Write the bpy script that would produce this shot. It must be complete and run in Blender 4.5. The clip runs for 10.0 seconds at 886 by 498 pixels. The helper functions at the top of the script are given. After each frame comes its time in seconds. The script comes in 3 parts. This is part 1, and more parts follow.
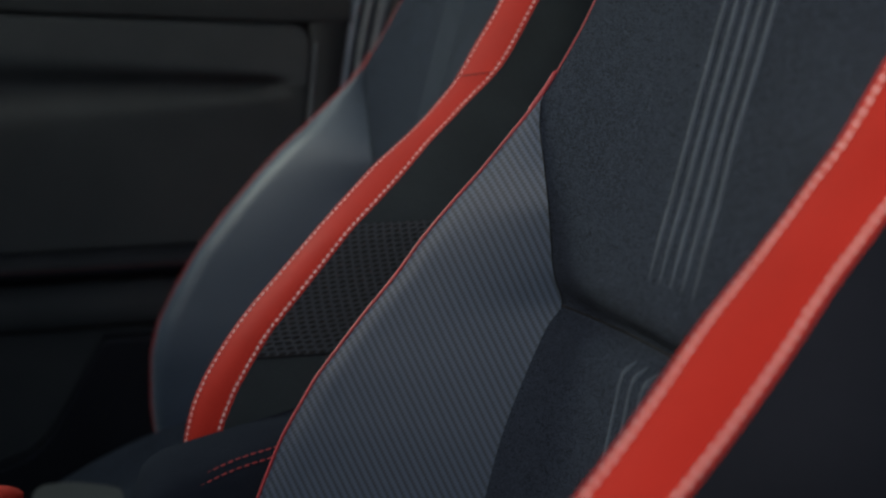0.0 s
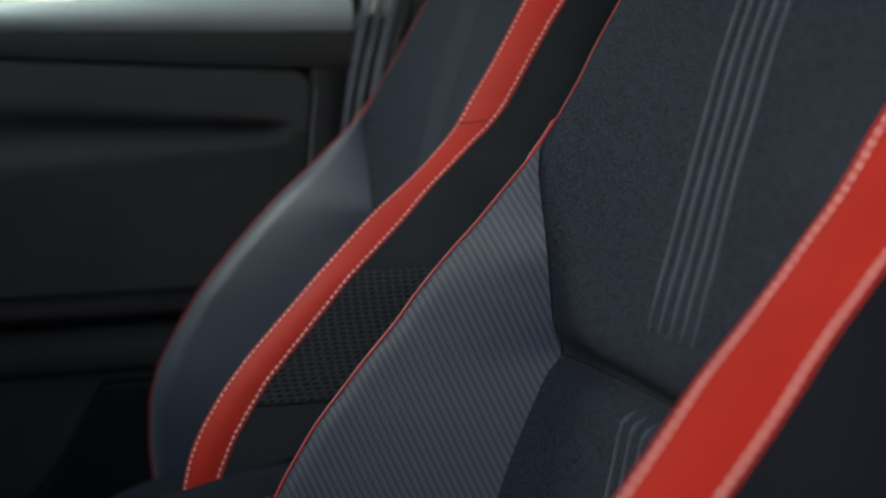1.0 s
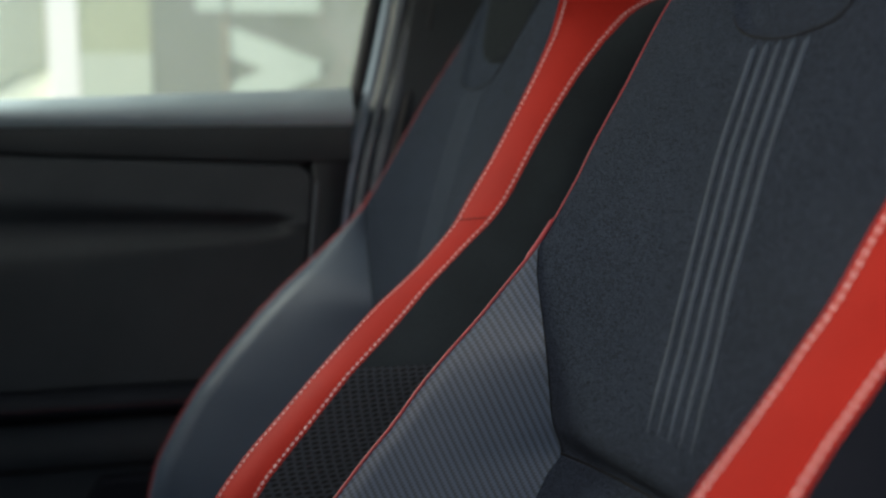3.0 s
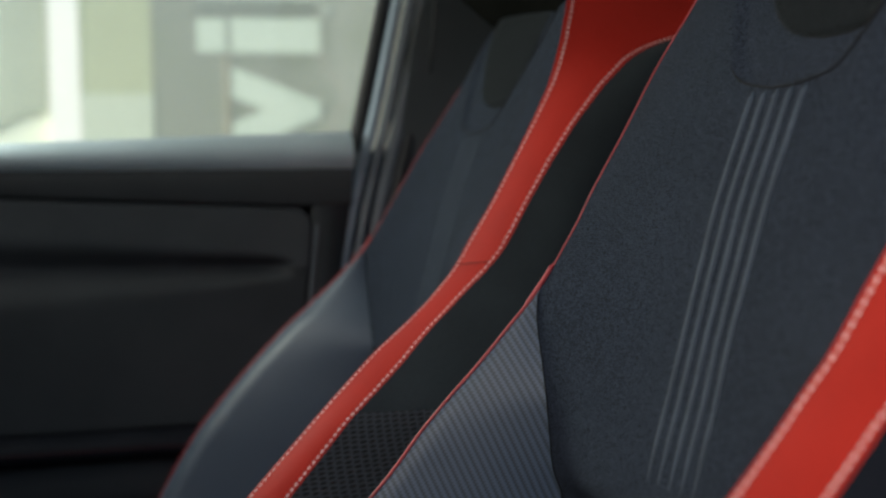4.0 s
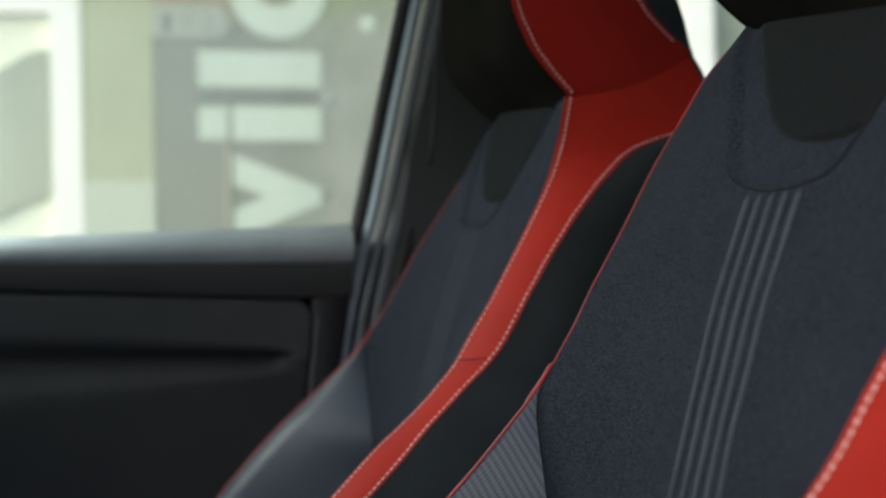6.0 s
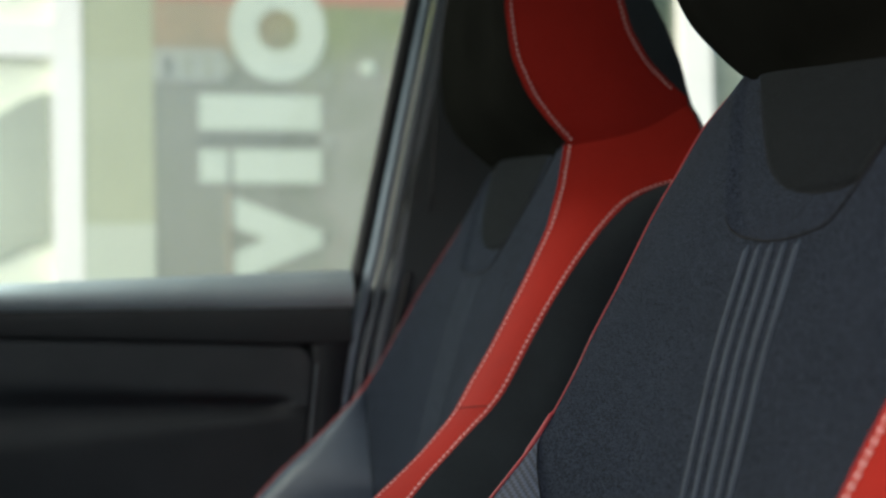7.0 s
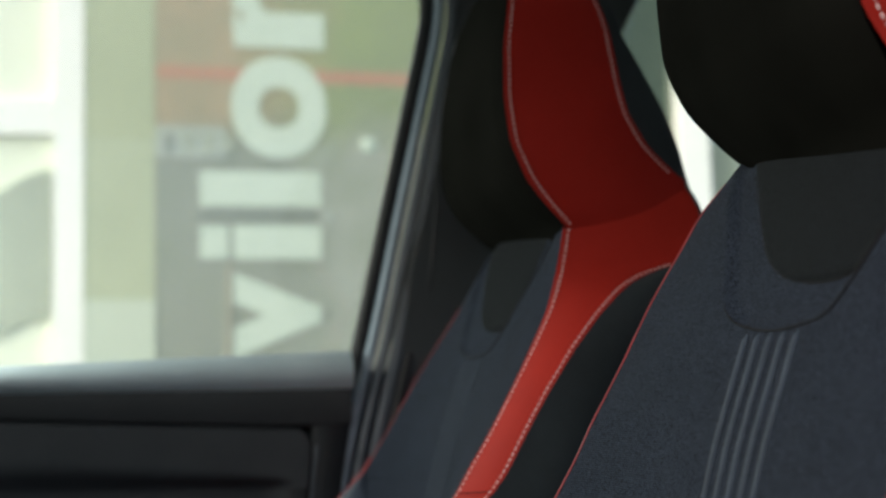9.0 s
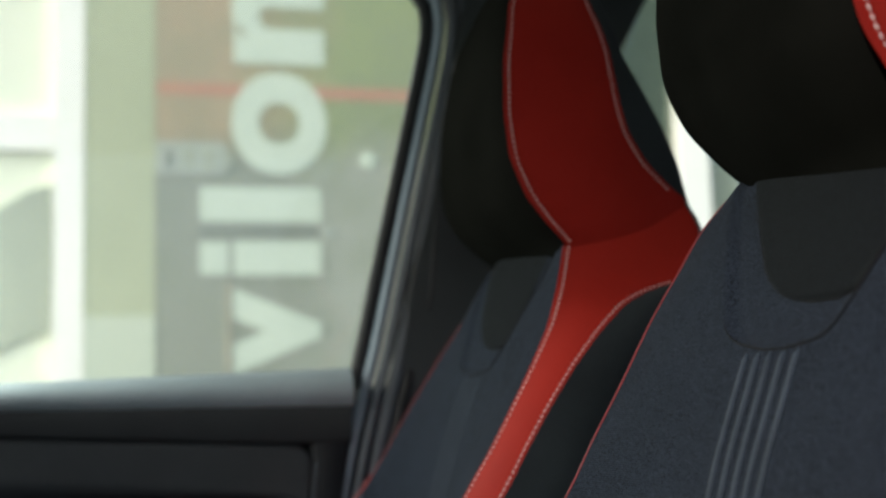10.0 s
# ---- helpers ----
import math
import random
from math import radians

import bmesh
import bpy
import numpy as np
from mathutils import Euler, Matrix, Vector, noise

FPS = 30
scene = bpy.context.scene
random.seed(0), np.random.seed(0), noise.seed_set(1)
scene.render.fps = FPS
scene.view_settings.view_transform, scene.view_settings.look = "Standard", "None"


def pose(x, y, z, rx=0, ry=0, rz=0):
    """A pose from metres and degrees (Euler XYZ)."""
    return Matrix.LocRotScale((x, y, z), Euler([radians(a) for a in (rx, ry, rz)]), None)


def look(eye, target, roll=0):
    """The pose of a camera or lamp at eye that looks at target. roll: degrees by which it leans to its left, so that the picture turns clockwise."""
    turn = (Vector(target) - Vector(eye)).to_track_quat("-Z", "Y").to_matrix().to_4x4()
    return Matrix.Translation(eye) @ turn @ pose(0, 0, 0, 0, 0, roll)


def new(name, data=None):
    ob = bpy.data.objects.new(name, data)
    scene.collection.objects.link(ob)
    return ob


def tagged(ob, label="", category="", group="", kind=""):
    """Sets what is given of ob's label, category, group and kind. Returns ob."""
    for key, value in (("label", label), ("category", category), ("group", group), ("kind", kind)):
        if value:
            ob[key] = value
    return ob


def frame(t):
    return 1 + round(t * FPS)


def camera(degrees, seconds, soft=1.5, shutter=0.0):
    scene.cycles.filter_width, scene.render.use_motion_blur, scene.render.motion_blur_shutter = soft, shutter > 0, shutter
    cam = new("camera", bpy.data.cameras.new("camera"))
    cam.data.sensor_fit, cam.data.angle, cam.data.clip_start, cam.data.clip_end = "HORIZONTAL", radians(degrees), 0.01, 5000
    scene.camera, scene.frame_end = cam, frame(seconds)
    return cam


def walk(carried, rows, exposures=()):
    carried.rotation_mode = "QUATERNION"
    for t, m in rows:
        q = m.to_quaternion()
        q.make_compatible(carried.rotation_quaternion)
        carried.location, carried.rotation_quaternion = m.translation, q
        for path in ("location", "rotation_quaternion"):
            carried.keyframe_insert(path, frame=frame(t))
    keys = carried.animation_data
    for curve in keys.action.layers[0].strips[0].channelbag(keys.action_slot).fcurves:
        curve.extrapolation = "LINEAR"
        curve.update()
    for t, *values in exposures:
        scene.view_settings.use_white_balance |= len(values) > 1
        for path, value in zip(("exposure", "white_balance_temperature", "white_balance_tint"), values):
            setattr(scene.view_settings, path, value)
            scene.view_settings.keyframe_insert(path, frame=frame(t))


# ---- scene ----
# Seen across the two front seats of a car, from outside its open door.
# x points to the car's rear, y across to the far door, z up.
cam = camera(38.0, 10.0, soft=2.5)
cam.data.dof.use_dof = True
cam.data.dof.focus_distance = 1.03
cam.data.dof.aperture_fstop = 4.3

# seconds, eye, tilt, lean, turn to the right
PATH = (
    (0, -0.3551, -1.0019, 0.7212, -10.163, -1.018, 14.604),
    (0.5, -0.3545, -1.0023, 0.7245, -9.252, -1.047, 14.599),
    (1, -0.3539, -1.0028, 0.7277, -8.372, -1.074, 14.595),
    (1.5, -0.3534, -1.0034, 0.7311, -7.419, -1.103, 14.594),
    (2, -0.3529, -1.0041, 0.7347, -6.394, -1.134, 14.595),
    (2.5, -0.3525, -1.0048, 0.7379, -5.502, -1.162, 14.598),
    (3, -0.3522, -1.0055, 0.7408, -4.641, -1.188, 14.603),
    (3.5, -0.3520, -1.0062, 0.7438, -3.778, -1.214, 14.610),
    (4, -0.3518, -1.0070, 0.7467, -2.913, -1.240, 14.618),
    (4.5, -0.3517, -1.0079, 0.7497, -2.049, -1.266, 14.629),
    (5, -0.3516, -1.0089, 0.7528, -1.111, -1.294, 14.642),
    (5.5, -0.3516, -1.0101, 0.7561, -0.105, -1.325, 14.658),
    (6, -0.3516, -1.0112, 0.7592, 0.821, -1.353, 14.676),
    (6.5, -0.3517, -1.0124, 0.7622, 1.747, -1.380, 14.695),
    (7, -0.3519, -1.0137, 0.7652, 2.672, -1.408, 14.717),
    (7.5, -0.3521, -1.0149, 0.7679, 3.503, -1.433, 14.738),
    (8, -0.3523, -1.0162, 0.7707, 4.368, -1.460, 14.762),
    (8.5, -0.3526, -1.0175, 0.7734, 5.198, -1.485, 14.786),
    (9, -0.3529, -1.0187, 0.7758, 5.957, -1.508, 14.810),
    (9.5, -0.3531, -1.0193, 0.7770, 6.334, -1.519, 14.823),
    (10, -0.3533, -1.0199, 0.7780, 6.644, -1.529, 14.834),
)


def eye_pose(x, y, z, tilt, lean, turn):
    a, b = radians(turn), radians(tilt)
    way = Vector((math.sin(a) * math.cos(b), math.cos(a) * math.cos(b), math.sin(b)))
    return look((x, y, z), Vector((x, y, z)) + way, lean)


walk(cam, [(r[0], eye_pose(*r[1:])) for r in PATH], exposures=((0.0, 0.66), (0.7, 0.68), (4.0, 0.71), (10.0, 0.74)))

# ---------------------------------------------------------------- light
world = bpy.data.worlds.new("overcast_sky")
scene.world = world
world.use_nodes = True
wn = world.node_tree.nodes
sky = wn.new("ShaderNodeTexSky")
sky.sky_type = "NISHITA"
sky.sun_disc = False
sky.sun_elevation = radians(30)
sky.sun_rotation = radians(248)
sky.dust_density = 4.0
world.node_tree.links.new(sky.outputs[0], wn["Background"].inputs[0])
wn["Background"].inputs[1].default_value = 0.15
sun = new("sun", bpy.data.lights.new("sun", "SUN"))
sun.data.energy = 1.3
sun.data.angle = radians(75)
sun.data.color = (0.908, 0.968, 1.0)
sun.matrix_world = look((-4.1, -4.2, 3.1), (0, 0, 0))
# area lamp added out of view, standing in for the far door window's daylight
day = new("window_daylight", bpy.data.lights.new("window_daylight", "AREA"))
day.data.shape = "RECTANGLE"
day.data.size, day.data.size_y = 0.40, 0.40
day.data.energy = 12.0
day.data.color = (0.92, 1.0, 0.87)
day.matrix_world = look((-0.86, 0.915, 1.03), (-0.45, 0.0, 0.70))


# ---------------------------------------------------------------- materials
def nodes_of(name, rough=0.6, metal=0.0, spec=0.5):
    m = bpy.data.materials.new(name)
    m.use_nodes = True
    t = m.node_tree
    b = t.nodes["Principled BSDF"]
    b.inputs["Roughness"].default_value = rough
    b.inputs["Metallic"].default_value = metal
    b.inputs["Specular IOR Level"].default_value = spec
    return m, t, b


def noise_tex(t, scale, detail=3.0, source="Object", rough=0.55):
    c = t.nodes.new("ShaderNodeTexCoord")
    n = t.nodes.new("ShaderNodeTexNoise")
    n.inputs["Scale"].default_value = scale
    n.inputs["Detail"].default_value = detail
    n.inputs["Roughness"].default_value = rough
    t.links.new(c.outputs[source], n.inputs["Vector"])
    return n.outputs["Fac"]


def ramp(t, fac, stops):
    r = t.nodes.new("ShaderNodeValToRGB")
    e = r.color_ramp.elements
    e[0].position, e[0].color = stops[0][0], (*stops[0][1], 1)
    e[1].position, e[1].color = stops[-1][0], (*stops[-1][1], 1)
    for p, c in stops[1:-1]:
        k = e.new(p)
        k.color = (*c, 1)
    t.links.new(fac, r.inputs[0])
    return r.outputs[0]


def math_node(t, op, a, b=None):
    n = t.nodes.new("ShaderNodeMath")
    n.operation = op
    for i, v in enumerate((a, b)):
        if v is None:
            continue
        if isinstance(v, (int, float)):
            n.inputs[i].default_value = v
        else:
            t.links.new(v, n.inputs[i])
    return n.outputs[0]


def mix(t, fac, a, b):
    n = t.nodes.new("ShaderNodeMix")
    n.data_type = "RGBA"
    for s, v in ((n.inputs[0], fac), (n.inputs[6], a), (n.inputs[7], b)):
        if isinstance(v, (int, float)):
            s.default_value = v
        elif isinstance(v, tuple):
            s.default_value = (*v, 1)
        else:
            t.links.new(v, s)
    return n.outputs[2]


def bump(t, b, height, strength, distance):
    n = t.nodes.new("ShaderNodeBump")
    n.inputs["Strength"].default_value = strength
    n.inputs["Distance"].default_value = distance
    t.links.new(height, n.inputs["Height"])
    t.links.new(n.outputs[0], b.inputs["Normal"])


def grained(name, dark, light, rough, coarse, fine, relief, spec=0.5, sheen=0.0, metal=0.0):
    """A surface with slow variation of tone and a fine grain with relief."""
    m, t, b = nodes_of(name, rough, metal, spec)
    big, small = noise_tex(t, coarse, 4.0), noise_tex(t, fine, 2.0)
    both = math_node(t, "ADD", math_node(t, "MULTIPLY", big, 0.6), math_node(t, "MULTIPLY", small, 0.4))
    t.links.new(ramp(t, both, ((0.3, dark), (0.7, light))), b.inputs["Base Color"])
    r = math_node(t, "ADD", math_node(t, "MULTIPLY", big, 0.2), rough - 0.1)
    t.links.new(r, b.inputs["Roughness"])
    bump(t, b, small, 0.5, relief)
    if sheen:
        b.inputs["Sheen Weight"].default_value = sheen
        b.inputs["Sheen Roughness"].default_value = 0.5
    return m


def uv_parts(t):
    c = t.nodes.new("ShaderNodeUVMap")
    s = t.nodes.new("ShaderNodeSeparateXYZ")
    t.links.new(c.outputs[0], s.inputs[0])
    return s.outputs[0], s.outputs[1]


def woven(name, dark, light, pitch=0.0034):
    """Seat cloth: fine crossed threads, specks and slow variation; the map is in metres."""
    m, t, b = nodes_of(name, 0.9, 0.0, 0.06)
    u, v = uv_parts(t)
    k = 2 * math.pi / pitch
    a = math_node(t, "SINE", math_node(t, "MULTIPLY", math_node(t, "ADD", u, v), k))
    c = math_node(t, "SINE", math_node(t, "MULTIPLY", math_node(t, "SUBTRACT", u, v), k))
    weave = math_node(t, "MULTIPLY", a, c)
    speck, big = noise_tex(t, 880.0, 2.0, rough=0.7), noise_tex(t, 14.0, 4.0)
    tone = math_node(t, "ADD", math_node(t, "MULTIPLY", big, 0.05),
                     math_node(t, "ADD", math_node(t, "MULTIPLY", speck, 0.95), math_node(t, "MULTIPLY", weave, 0.05)))
    t.links.new(ramp(t, tone, ((0.46, dark), (0.56, light))), b.inputs["Base Color"])
    bump(t, b, math_node(t, "ADD", weave, math_node(t, "MULTIPLY", speck, 2.0)), 0.5, 0.0009)
    return m


def twill(name):
    """Embossed bolster vinyl with raised slanting cords, each broken into short steps."""
    m, t, b = nodes_of(name, 0.5, 0.0, 0.32)
    u, v = uv_parts(t)
    slope = math_node(t, "DIVIDE", math_node(t, "ADD", u, math_node(t, "MULTIPLY", v, 0.42)), 0.0062)
    step = math_node(t, "FRACT", math_node(t, "DIVIDE", math_node(t, "SUBTRACT", v, math_node(t, "MULTIPLY", u, 0.25)), 0.0027))
    tick = math_node(t, "SINE", math_node(t, "MULTIPLY", step, math.pi))
    cord = math_node(t, "ADD", slope, math_node(t, "MULTIPLY", tick, 0.36))
    ridge = math_node(t, "SINE", math_node(t, "MULTIPLY", math_node(t, "FRACT", cord), math.pi))
    high = math_node(t, "MULTIPLY", ridge, math_node(t, "ADD", math_node(t, "MULTIPLY", tick, 0.22), 0.78))
    speck = noise_tex(t, 900.0)
    tone = math_node(t, "ADD", math_node(t, "MULTIPLY", high, 0.75), math_node(t, "MULTIPLY", speck, 0.25))
    t.links.new(ramp(t, tone, ((0.34, (0.0056, 0.0088, 0.0148)), (0.74, (0.0260, 0.0388, 0.0625)))), b.inputs["Base Color"])
    bump(t, b, high, 0.3, 0.0009)
    b.inputs["Sheen Weight"].default_value = 0.25
    b.inputs["Sheen Roughness"].default_value = 0.35
    b.inputs["Sheen Tint"].default_value = (0.85, 0.95, 1.0, 1)
    return m


def holed(name):
    """Knitted spacer cloth: rows of dark oval holes, each row shifted by half."""
    m, t, b = nodes_of(name, 0.8, 0.0, 0.3)
    u, v = uv_parts(t)
    rows = math_node(t, "DIVIDE", v, 0.0055)
    shift = math_node(t, "MULTIPLY", math_node(t, "FLOOR", rows), 0.5)
    fu = math_node(t, "SUBTRACT", math_node(t, "FRACT", math_node(t, "ADD", math_node(t, "DIVIDE", u, 0.0088), shift)), 0.5)
    fv = math_node(t, "SUBTRACT", math_node(t, "FRACT", rows), 0.5)
    d = math_node(t, "ADD", math_node(t, "POWER", math_node(t, "MULTIPLY", fu, 2.5), 2), math_node(t, "POWER", math_node(t, "MULTIPLY", fv, 2.7), 2))
    t.links.new(ramp(t, d, ((0.55, (0.0006, 0.0006, 0.0008)), (1.15, (0.0170, 0.0210, 0.0265)))), b.inputs["Base Color"])
    bump(t, b, ramp(t, d, ((0.4, (0, 0, 0)), (1.2, (1, 1, 1)))), 0.9, 0.002)
    return m


CLOTH = woven("charcoal_cloth", (0.0021, 0.0029, 0.0049), (0.0187, 0.0243, 0.0376))
CORDED = twill("corded_bolster_cloth")
MESH = holed("perforated_mesh_cloth")
SIDE = grained("dark_side_cloth", (0.0086, 0.0114, 0.0130), (0.0188, 0.0243, 0.0274), 0.85, 9, 700, 0.0004, 0.1, 0.03)
RED = grained("red_leather", (0.160, 0.0090, 0.0058), (0.200, 0.0128, 0.0085), 0.65, 12, 520, 0.00035, 0.04)
PIPE = grained("red_piping", (0.12, 0.005, 0.008), (0.20, 0.009, 0.013), 0.6, 20, 900, 0.0002, 0.4)
THREAD = grained("pale_thread", (0.36, 0.235, 0.225), (0.50, 0.35, 0.34), 0.7, 300, 2400, 0.0002, 0.3)
RED_THREAD = grained("red_thread", (0.105, 0.009, 0.011), (0.165, 0.015, 0.018), 0.7, 300, 2400, 0.0002, 0.3)
# darker copy of the red thread: the door's shade is put into its colour
SHADED_THREAD = grained("shaded_red_thread", (0.030, 0.006, 0.006), (0.055, 0.010, 0.010), 0.8, 300, 2400, 0.0002, 0.2)
BLACK = grained("black_leather", (0.0030, 0.0031, 0.0027), (0.0060, 0.0061, 0.0054), 0.6, 10, 600, 0.0004, 0.0)
CONSOLE = grained("dark_grey_armrest_leather", (0.0050, 0.0061, 0.0088), (0.0090, 0.0108, 0.0154), 0.65, 10, 600, 0.0004, 0.0)
SIDE_DOOR = grained("plain_black_trim", (0.0036, 0.0042, 0.0060), (0.0078, 0.0088, 0.0122), 0.65, 9, 500, 0.0004, 0.06)
SEAM = grained("dark_seam", (0.003, 0.003, 0.004), (0.006, 0.006, 0.007), 0.9, 40, 800, 0.0002, 0.1)
TONGUE = woven("dark_grey_tongue_cloth", (0.0014, 0.0018, 0.0024), (0.0076, 0.0094, 0.0116))
RIB = grained("cloth_rib", (0.0130, 0.0175, 0.0250), (0.0300, 0.0392, 0.0545), 0.7, 30, 900, 0.0003, 0.10)
PLASTIC = grained("black_moulded_plastic", (0.0178, 0.0203, 0.0226), (0.0312, 0.0350, 0.0384), 0.75, 6, 480, 0.0006, 0.15)
PILLAR = grained("dark_grey_pillar_trim", (0.021, 0.027, 0.030), (0.033, 0.041, 0.046), 0.6, 6, 480, 0.0005, 0.3)
INSERT = grained("door_insert_vinyl", (0.0245, 0.0282, 0.0318), (0.0393, 0.0449, 0.0500), 0.75, 8, 420, 0.0005, 0.15)
# bright reflection on the dark sill is put into this grey
SILL = grained("sill_sheen_grey", (0.180, 0.220, 0.242), (0.246, 0.293, 0.320), 0.5, 7, 500, 0.0006, 0.4)
RUBBER = grained("black_rubber", (0.006, 0.0068, 0.0085), (0.012, 0.0132, 0.016), 0.6, 15, 300, 0.0003, 0.4)
SEAL = grained("grey_seal", (0.115, 0.145, 0.178), (0.150, 0.188, 0.228), 0.5, 20, 400, 0.0003, 0.25)
SEAL_DARK = grained("dark_grey_seal", (0.045, 0.054, 0.066), (0.066, 0.078, 0.096), 0.55, 20, 400, 0.0003, 0.3)
CARPET = grained("dark_carpet", (0.008, 0.008, 0.009), (0.02, 0.02, 0.022), 0.95, 12, 900, 0.002, 0.1)
# lining of the unseen roof, made pale so that it bounces light down
LINING = grained("bounce_roof_lining", (0.52, 0.53, 0.50), (0.60, 0.61, 0.58), 0.9, 8, 700, 0.0005, 0.2)
GROUND_GREY = grained("bounce_ground_grey", (0.15, 0.153, 0.155), (0.22, 0.223, 0.225), 0.9, 0.8, 60, 0.004, 0.3)
WHITE = grained("white_frame_paint", (0.93, 0.93, 0.88), (0.97, 0.97, 0.93), 0.4, 2, 40, 0.0005)
PALE = grained("pale_green_plaster", (0.38, 0.42, 0.285), (0.47, 0.51, 0.355), 0.8, 1.2, 40, 0.002, 0.3)
MINT = grained("pale_mint_panel", (0.50, 0.56, 0.455), (0.58, 0.64, 0.53), 0.7, 1.2, 40, 0.001, 0.3)
CREAM = grained("cream_panel", (0.78, 0.82, 0.67), (0.88, 0.92, 0.77), 0.7, 0.7, 30, 0.001, 0.3)
DEEP = grained("deep_green_panel", (0.033, 0.054, 0.040), (0.063, 0.090, 0.068), 0.6, 1.1, 14, 0.001, 0.3)
GREENISH = grained("green_display_panel", (0.20, 0.24, 0.18), (0.34, 0.37, 0.30), 0.6, 1.1, 14, 0.001, 0.3)
# gradient and blotches paint the window's blurred reflections and foliage into its colour
PANE_MIX, pt, pb = nodes_of("display_window_reflections", 0.5, 0.0, 0.3)
pc, ps = pt.nodes.new("ShaderNodeTexCoord"), pt.nodes.new("ShaderNodeSeparateXYZ")
pt.links.new(pc.outputs["Object"], ps.inputs[0])
blot = noise_tex(pt, 1.3, 4.0)
up = math_node(pt, "ADD", ps.outputs[2], math_node(pt, "MULTIPLY", blot, 0.9))
side = math_node(pt, "ADD", ps.outputs[0], math_node(pt, "MULTIPLY", blot, 0.8))
warm = mix(pt, math_node(pt, "MULTIPLY", math_node(pt, "SUBTRACT", side, 0.9), 1.6), (0.42, 0.33, 0.225), (0.275, 0.325, 0.165))
pt.nodes[-1].clamp_factor = True
lowf = math_node(pt, "MULTIPLY", math_node(pt, "SUBTRACT", up, 2.72), 2.6)
grey = mix(pt, math_node(pt, "MULTIPLY", math_node(pt, "SUBTRACT", side, 1.15), 2.2), (0.262, 0.283, 0.242), (0.355, 0.378, 0.328))
pt.nodes[-1].clamp_factor = True
tone = mix(pt, lowf, grey, warm)
pt.nodes[-1].clamp_factor = True
pt.links.new(mix(pt, math_node(pt, "MULTIPLY", ramp(pt, noise_tex(pt, 2.2, 5.0, rough=0.6), ((0.4, (0, 0, 0)), (0.62, (1, 1, 1)))), 0.42), tone, (0.215, 0.25, 0.175)), pb.inputs["Base Color"])
LETTER = grained("mint_white_vinyl", (0.54, 0.62, 0.525), (0.61, 0.695, 0.60), 0.5, 2, 60, 0.0003)
REDBAR = grained("faded_red_band", (0.44, 0.20, 0.14), (0.52, 0.29, 0.20), 0.6, 2, 30, 0.0005)
TAN = grained("tan_paint", (0.33, 0.30, 0.23), (0.42, 0.38, 0.30), 0.6, 3, 40, 0.0005, 0.3)
HAZE = grained("pale_grey_paint", (0.34, 0.38, 0.34), (0.42, 0.46, 0.41), 0.6, 3, 40, 0.0005, 0.3)
GOODS = grained("dull_grey_card", (0.20, 0.225, 0.20), (0.27, 0.295, 0.265), 0.7, 5, 60, 0.0005, 0.2)
GREYSHADE = grained("mid_grey_tone", (0.30, 0.335, 0.27), (0.40, 0.435, 0.35), 0.8, 1.5, 40, 0.001, 0.2)

GLASS = bpy.data.materials.new("window_glass")
GLASS.use_nodes = True
gt = GLASS.node_tree
gt.nodes.clear()
gout = gt.nodes.new("ShaderNodeOutputMaterial")
gtr, ggl, gmx, gfr = (gt.nodes.new(n) for n in ("ShaderNodeBsdfTransparent", "ShaderNodeBsdfGlossy", "ShaderNodeMixShader", "ShaderNodeFresnel"))
gtr.inputs[0].default_value = (0.95, 0.985, 0.96, 1)
ggl.inputs["Roughness"].default_value = 0.02
gfr.inputs[0].default_value = 1.45
gt.links.new(gfr.outputs[0], gmx.inputs[0])
gt.links.new(gtr.outputs[0], gmx.inputs[1])
gt.links.new(ggl.outputs[0], gmx.inputs[2])
# translucent veil mixed into the glass as haze over the outside
gdu, gmx2 = gt.nodes.new("ShaderNodeBsdfTranslucent"), gt.nodes.new("ShaderNodeMixShader")
gdu.inputs[0].default_value = (0.80, 0.88, 0.82, 1)
gmx2.inputs[0].default_value = 0.09
gt.links.new(gmx.outputs[0], gmx2.inputs[1])
gt.links.new(gdu.outputs[0], gmx2.inputs[2])
gt.links.new(gmx2.outputs[0], gout.inputs[0])
gmx2.name = "veil"
# copy with less of the haze veil, for a darker view
LOW_VEIL = GLASS.copy()
LOW_VEIL.name = "low_veil_window_glass"
LOW_VEIL.node_tree.nodes["veil"].inputs[0].default_value = 0.02


# ---------------------------------------------------------------- shaping helpers
def part(name, bm, material, parent, label="", smooth=True):
    me = bpy.data.meshes.new(name)
    bm.normal_update()
    bm.to_mesh(me)
    bm.free()
    me.materials.append(material)
    if smooth:
        me.shade_smooth()
    ob = new(name, me)
    if parent is not None:
        ob.parent = parent
    if label:
        tagged(ob, label)
    return ob


def thing(name, label, category, group="", kind=""):
    return tagged(new(name), label, category, group, kind)


def curve_of(*pairs, soft=0.012):
    """A smooth function through (place, value) pairs."""
    p = np.array(sorted(pairs), float)
    g = np.linspace(p[0, 0] - 0.1, p[-1, 0] + 0.1, 900)
    v = np.interp(g, p[:, 0], p[:, 1])
    lo = (p[1, 1] - p[0, 1]) / (p[1, 0] - p[0, 0])
    hi = (p[-1, 1] - p[-2, 1]) / (p[-1, 0] - p[-2, 0])
    v = np.where(g < p[0, 0], p[0, 1] + lo * (g - p[0, 0]), v)
    v = np.where(g > p[-1, 0], p[-1, 1] + hi * (g - p[-1, 0]), v)
    w = np.exp(-0.5 * (np.arange(-60, 61) * (g[1] - g[0]) / soft) ** 2)
